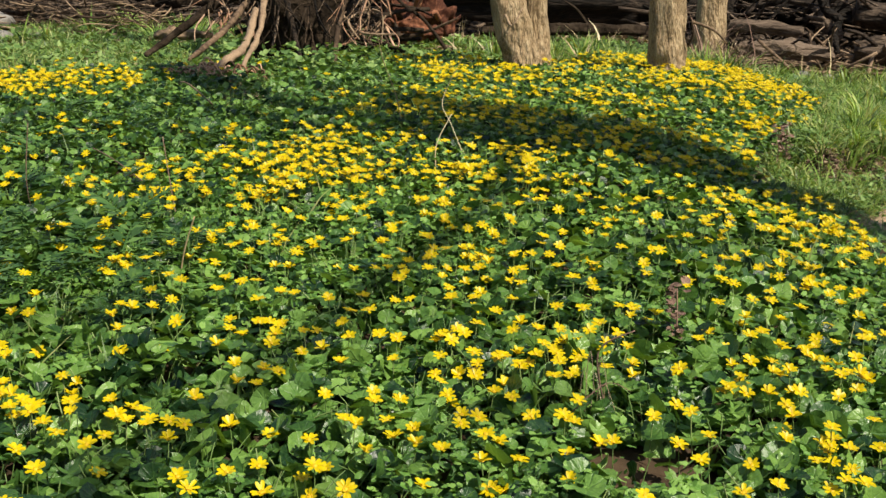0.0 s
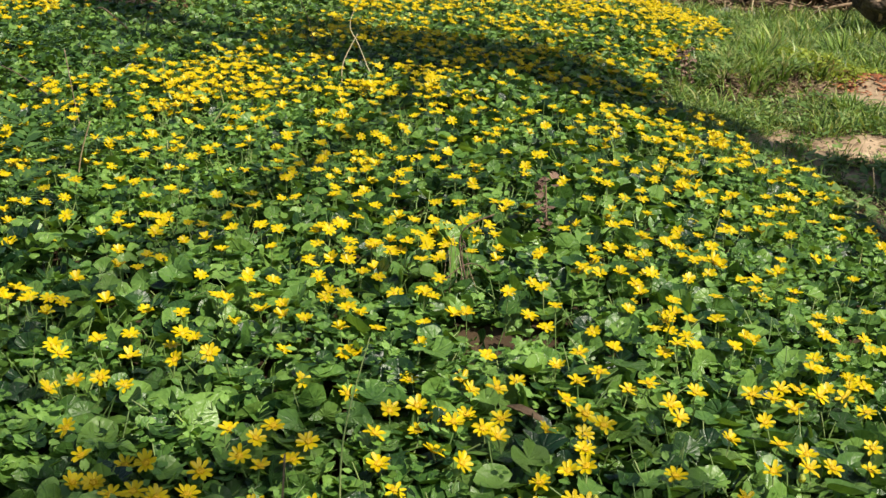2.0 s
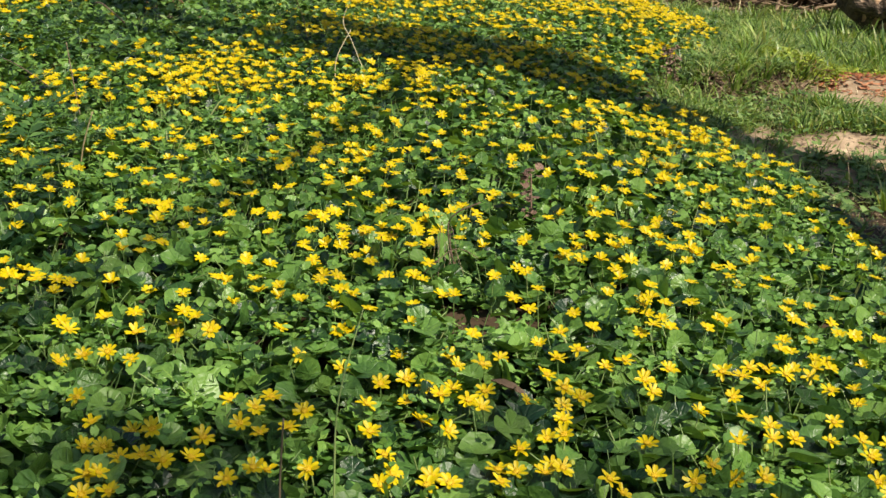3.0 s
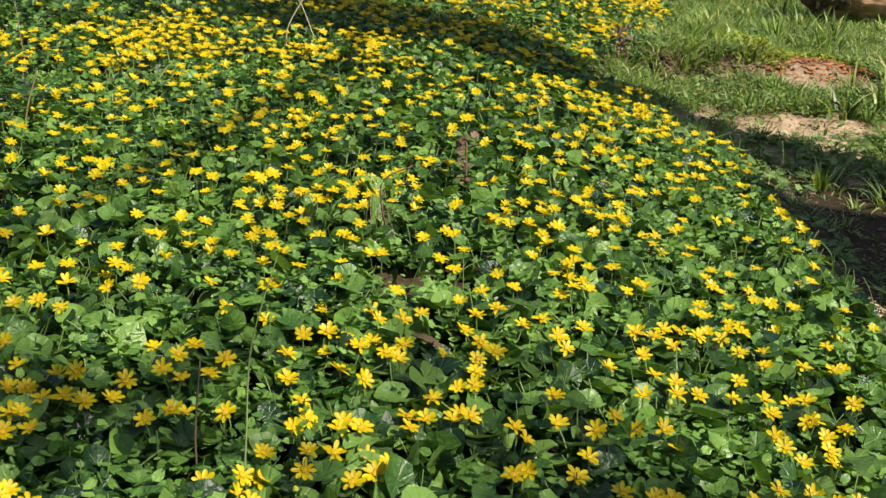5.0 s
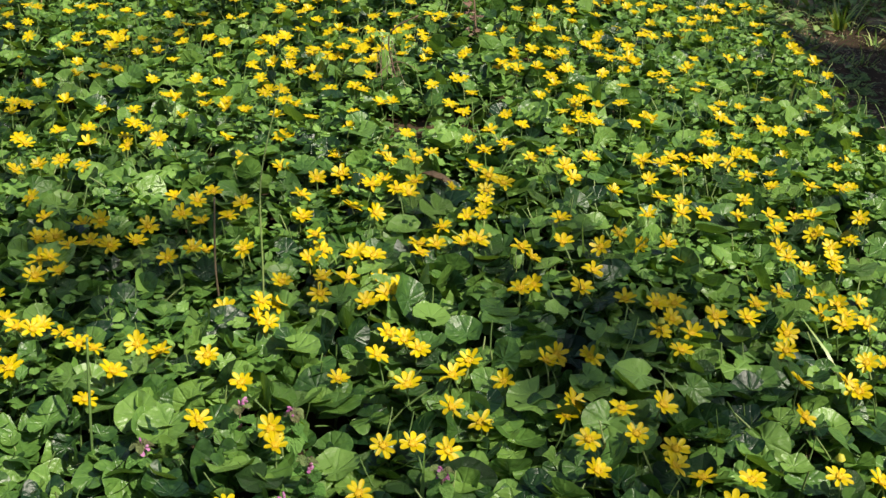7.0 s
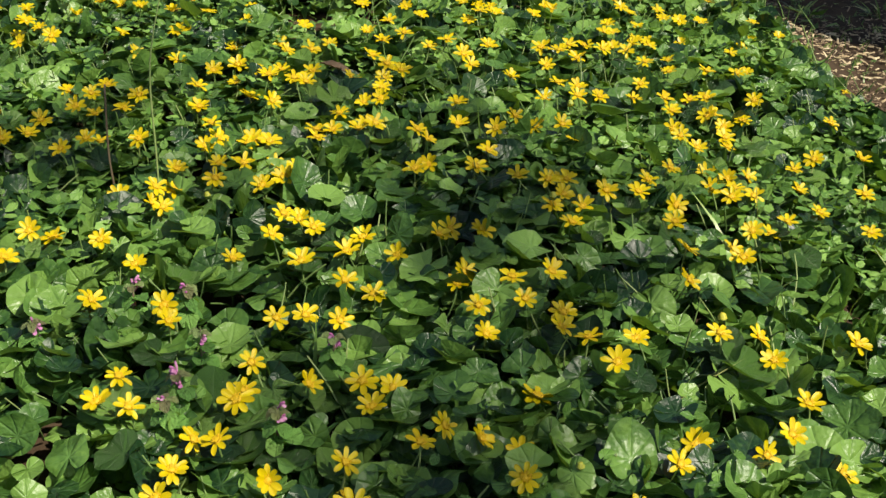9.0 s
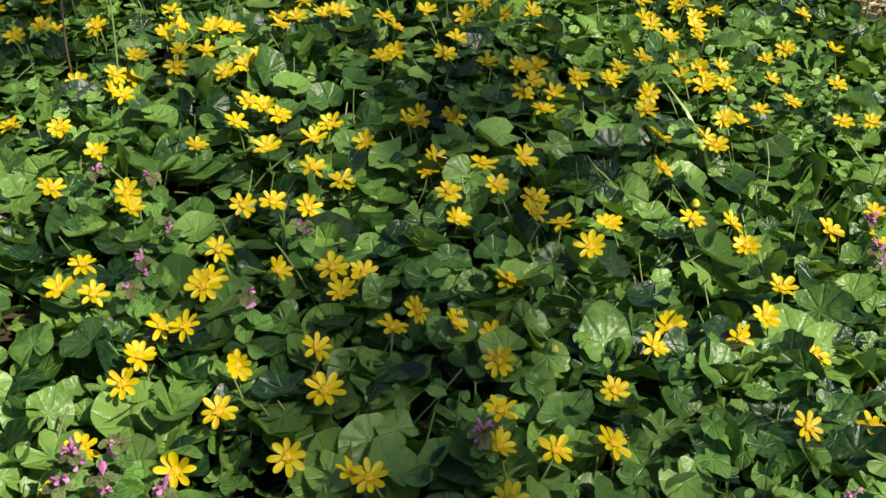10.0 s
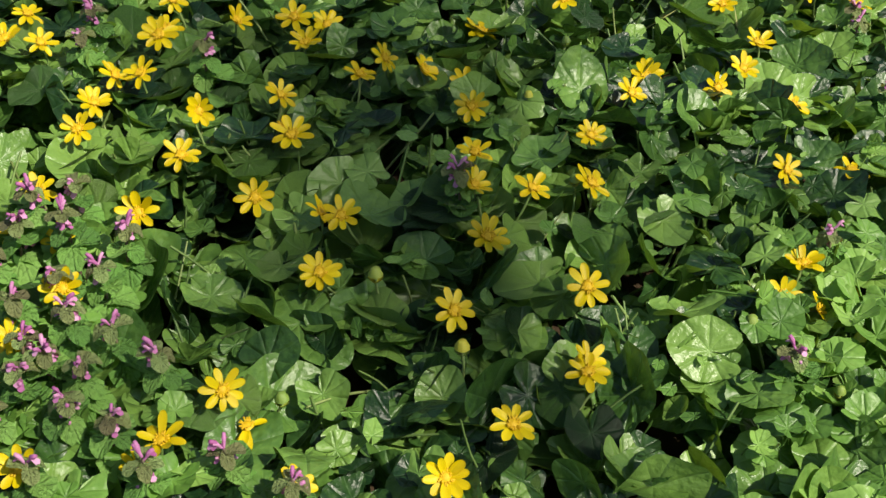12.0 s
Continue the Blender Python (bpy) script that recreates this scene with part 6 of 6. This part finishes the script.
IVY_LEAVES = [celandine_leaf(s + 120, 33, 3, True, 0.07, 9, 0.006) for s in range(8)]
leaf_layer("ground_ivy_leaves", IVY_LEAVES, -0.2, 1.2, -0.3, 0.45, 3600, 0.010, 0.026, 0.035, IVY, pale_patch, "pale green scalloped ground-ivy leaves", 0.45, 0.001)
TINY = [heart_leaf(s + 140, 9, 1, False, 0.8, 0.0) for s in range(4)]
leaf_layer("chickweed_leaves", TINY, -1.2, 1.3, -0.2, 3.6, 3600, 0.007, 0.016, 0.03, IVY,
           lambda x, y: leaf_cover(x, y) * (0.3 + 0.7 * smooth(0.6, 1.1, y)) * smooth(0.44, 0.62, 0.7 * value_noise(x, y, 0.24, 63) + 0.3 * value_noise(x, y, 0.08, 64)), "tiny pale chickweed leaves between larger ones", 0.6, 0.006)

# ---- ferny weeds without flowers ----
FERN = material("ferny_leaf", [(0.1, (0.02, 0.055, 0.014)), (0.5, (0.05, 0.125, 0.027)), (0.9, (0.11, 0.21, 0.05))], scale=(20, 90), rough=(0.35, 0.55), bump=0.3,
                bump_scale=150, distance=0.002, translucent=0.2, island=0.8)
LOBED_MESHES = [mesh_of("leaf", *t[:2], FERN, t[2]) for t in LOBED]


def ferny_weed(x, y, seed):
    r = random.Random(seed)
    t = thing("ferny_weed", (x, y, ground_at(x, y)), "dark green weed with deeply cut ferny leaves", "weed", "ferny weeds")
    for k in range(11):
        a = r.uniform(0, 6.28)
        part("leaf", r.choice(LOBED_MESHES), t, Matrix.Translation((math.cos(a) * 0.02, math.sin(a) * 0.02, r.uniform(0.04, 0.11))) @ Matrix.Rotation(a - math.pi / 2, 4, "Z")
             @ Matrix.Rotation(r.uniform(-0.1, 0.7), 4, "X") @ Matrix.Scale(r.uniform(0.07, 0.12), 4))


for k, (x, y) in enumerate(((-0.86, 2.8), (-1.03, 2.93), (-0.74, 2.68), (-0.92, 2.6), (-1.1, 2.75), (-0.8, 3.0), (-0.62, 2.85), (-1.2, 3.3), (-0.95, 3.4), (-1.0, 2.45),
                            (-0.7, 2.45), (-1.3, 3.9), (-1.1, 4.2), (-1.4, 4.4), (-0.85, 4.1))):
    ferny_weed(x, y, 500 + k)


# ---- dry stalks, twigs and single dead leaves ----
def stalk(name, points, radius, mat, label, category="stalk", seed=0):
    t = thing(name, points[0], label, category)
    limb("stem", points, [radius, radius * 0.9, radius * 0.8, radius * 0.4][:len(points)], t, mat, 6, 0.1, seed, 6)
    return t


def up(x, y, dz=0.0):
    return (x, y, ground_at(x, y) + dz)


stalk("dry_stalk", [up(-0.62, 2.72), up(-0.60, 2.71, 0.1), up(-0.57, 2.7, 0.19)], 0.0022, STRAW, "bent straw-coloured dry stalk", seed=1)
stalk("dry_stalk", [up(-0.15, 4.58), up(-0.17, 4.55, 0.16), up(-0.22, 4.5, 0.32), up(-0.24, 4.48, 0.42)], 0.0018, STRAW, "tall thin dry stalk", seed=2)
stalk("dry_stalk", [up(0.09, 4.06), up(0.03, 4.1, 0.14), up(0.0, 4.12, 0.22), up(0.07, 4.2, 0.36)], 0.0018, STRAW, "crooked thin dry stalk", seed=3)
stalk("dry_stalk", [up(-0.02, 3.9), up(-0.02, 3.92, 0.1), up(0.03, 3.95, 0.2)], 0.002, STRAW, "thin straw-coloured dry stalk", seed=4)
stalk("dry_stalk", [up(-0.73, 3.24), up(-0.74, 3.22, 0.12), up(-0.75, 3.2, 0.26)], 0.0014, DRYWEED, "thin brown upright stalk", seed=5)
stalk("dry_stalk", [up(-1.07, 3.1), up(-1.09, 3.1, 0.14), up(-1.08, 3.12, 0.30)], 0.0014, DRYWEED, "thin brown upright stalk", seed=6)
stalk("dead_twig", [up(-1.1, 3.75, 0.1), up(-1.0, 3.6, 0.12), up(-0.85, 3.35, 0.11)], 0.002, DRYWEED, "dark twig lying on the leaves", "twig", 7)
stalk("dead_twig", [up(-1.15, 5.3, 0.09), up(-1.05, 5.0, 0.12), up(-0.9, 4.7, 0.09)], 0.004, ROOTWOOD, "pale twig lying below the roots", "twig", 8)
stalk("curled_stalk", [up(1.39, 2.98, 0.0), up(1.43, 3.02, 0.05), up(1.475, 3.03, 0.09), up(1.47, 3.04, 0.16)], 0.0013, STRAW, "curled bare stalk at the edge of the bank", seed=9)
stalk("grass_stalk", [up(0.08, 1.04), up(0.085, 1.05, 0.13), up(0.09, 1.07, 0.25), up(0.12, 1.1, 0.36)], 0.0016, STEM, "tall thin green grass stalk", seed=10)
stalk("grass_stalk", [up(0.02, 1.1), up(0.015, 1.1, 0.1), up(0.02, 1.12, 0.2)], 0.0018, PURPLE_STEM, "thin dark upright stalk", seed=11)
stalk("grass_stalk", [up(-0.09, 0.74), up(-0.085, 0.75, 0.1), up(-0.08, 0.77, 0.2)], 0.0018, STEM, "thin green upright stalk", seed=12)
stalk("dead_twig", [up(0.22, 1.9, 0.08), up(0.28, 1.93, 0.12), up(0.33, 1.98, 0.08)], 0.0009, DRYWEED, "bent brown twig among flowers", "twig", 13)
stalk("dead_twig", [up(0.29, 1.98, 0.04), up(0.27, 1.97, 0.16), up(0.33, 1.96, 0.2)], 0.0018, DRYWEED, "thin drooping brown stem", "twig", 14)
stalk("grass_stalk", [up(2.42, 4.3), up(2.43, 4.32, 0.12), up(2.37, 4.3, 0.26), up(2.33, 4.28, 0.34)], 0.0025, STRAW, "long bleached grass stalk", seed=15)


def dried_flower(x, y, seed):
    r = random.Random(seed)
    z = ground_at(x, y)
    t = thing("dried_flower_stalk", (x, y, z), "dried brown seed head on an upright stalk", "wild flower", "dried seed heads")
    limb("stem", [(x, y, z - 0.01), (x + 0.004, y, z + 0.08), (x, y, z + 0.17)], [0.0025, 0.0022, 0.0016], t, DRYWEED, 5, 0.1, seed, 4)
    for k in range(46):
        h, a = r.uniform(0.05, 0.19), r.uniform(0, 6.28)
        v, f, u = spun(FAR_LEAVES[k % 3], 0, 0, 1)
        me = mesh_of("husk", v, f, DRYWEED, u)
        part("husk", me, t, Matrix.Translation((0.02 * math.cos(5 * h * a), 0.02 * math.sin(7 * a), h)) @ Matrix.Rotation(a, 4, "Z") @ Matrix.Rotation(r.uniform(-0.9, 0.9), 4, "X") @ Matrix.Scale(r.uniform(0.008, 0.016), 4))


dried_flower(0.467, 2.30, 1)
dried_flower(1.34, 4.65, 2)
dried_flower(1.30, 4.62, 3)


def dead_leaf(x, y, size, turn, seed, dz):
    """A long dry leaf, rolled lengthwise and a little arched."""
    r = random.Random(seed)
    verts, uv, faces = [], [], []
    for j in range(9):
        t = j / 8
        w = 0.16 * math.sin(math.pi * (0.12 + 0.84 * t)) ** 0.7
        for i in range(5):
            s = i / 2 - 1
            verts.append((s * w + 0.08 * math.sin(4 * t + seed), t - 0.5, 0.1 * math.sin(3 * t) + (0.5 + 0.25 * r.random()) * s * s * w))
            uv.append((0.5 + 0.4 * s, t))
    for j in range(8):
        faces += [(j * 5 + i, j * 5 + i + 1, j * 5 + i + 6, j * 5 + i + 5) for i in range(4)]
    ob = new("dead_leaf", mesh_of("dead_leaf", verts, faces, DEADLEAF, uv))
    ob.matrix_world = Matrix.Translation((x, y, float(top(x, y)) + dz)) @ Matrix.Rotation(turn, 4, "Z") @ Matrix.Rotation(0.12, 4, "X") @ Matrix.Scale(size, 4)
    tagged(ob, "curled pale brown dead leaf lying on the leaves", "dead leaf", "dead leaves")


dead_leaf(0.335, 1.45, 0.06, 1.0, 3, -0.018)
dead_leaf(0.25, 1.48, 0.055, 1.75, 5, -0.02)
for k, (dx, dz) in enumerate(((-0.015, 0.13), (-0.007, 0.16), (0.002, 0.12), (0.01, 0.15), (0.018, 0.10))):
    stalk("drooping_stalk", [up(0.26 + dx, 1.99, 0.02), up(0.262 + dx * 1.3, 1.985, dz * 0.6), up(0.265 + dx * 1.1, 1.975, dz), up(0.275 + dx * 1.5, 1.95, dz * 0.55)], 0.0008, DRYWEED if k % 2 else STRAW,
          "thin drooping dry stalk in a dark gap", "stalk", 90 + k)


# ---- buds and spent flowers ----
BUD = material("bud", [(0.2, (0.10, 0.20, 0.04)), (0.5, (0.22, 0.32, 0.05)), (0.85, (0.55, 0.48, 0.03))], scale=(90, 300), rough=(0.4, 0.6), bump=0.2, translucent=0.1, island=0.6)


def bud_mesh():
    t = joined([dome(0.5, 0.75, 8), (dome(0.5, 0.75, 8)[0] * np.array([1, 1, -0.6]), [tuple(reversed(q)) for q in dome(0.5, 0.75, 8)[1]], dome(0.5, 0.75, 8)[2])])
    return mesh_of("bud", *t[:2], BUD, t[2])


BUD_MESH = bud_mesh()


def budding(x, y, seed):
    r = random.Random(seed)
    me, head = r.choice(STEMS)
    turn = r.uniform(0, 6.28)
    reach = Matrix.Rotation(turn, 3, "Z") @ head
    t = thing("celandine_bud", (x - reach.x, y - reach.y, float(top(x, y)) - head.z - r.uniform(0, 0.012)), "closed green-yellow celandine bud on a thin stem", "flower bud", "celandine buds", turn)
    stem = part("flower_stem", me, t)
    part("bud", BUD_MESH, stem, Matrix.Translation(head + Vector((0, 0, 0.003))) @ Matrix.Scale(r.uniform(0.009, 0.012), 4))


for k, (x, y) in enumerate(((0.62, 0.14), (0.52, 0.43), (0.53, 0.31), (0.66, 0.07), (0.40, 0.14), (0.27, 0.12), (0.76, 0.16), (0.7, 0.12), (0.35, 0.22), (0.58, 0.52), (0.45, 0.75),
                            (0.25, 0.85), (0.75, 0.7), (0.6, 0.95), (0.15, 1.0), (0.4, 1.2), (0.7, 1.3))):
    budding(x, y, 600 + k)


def spent_flower(x, y, seed):
    """A fading flower with a few hanging petals."""
    r = random.Random(seed)
    me, head = r.choice(STEMS)
    t = thing("spent_celandine", (x - head.x, y - head.y, float(top(x, y)) - head.z - 0.012), "fading celandine with few drooping yellow petals", "flower", "fading celandines")
    stem = part("flower_stem", me, t)
    for i in range(4):
        part("petal", r.choice(PETAL_MESHES), stem, Matrix.Translation(head) @ Matrix.Rotation(r.uniform(0, 6.28), 4, "Z") @ Matrix.Rotation(-r.uniform(0.3, 1.1), 4, "X") @ Matrix.Scale(0.016, 4))
    part("flower_centre", CENTRE_MESHES[0], stem, Matrix.Translation(head) @ Matrix.Scale(0.016, 4))


for k, (x, y) in enumerate(((0.245, 0.105), (0.73, 0.2), (0.30, 0.43))):
    spent_flower(x, y, 640 + k)
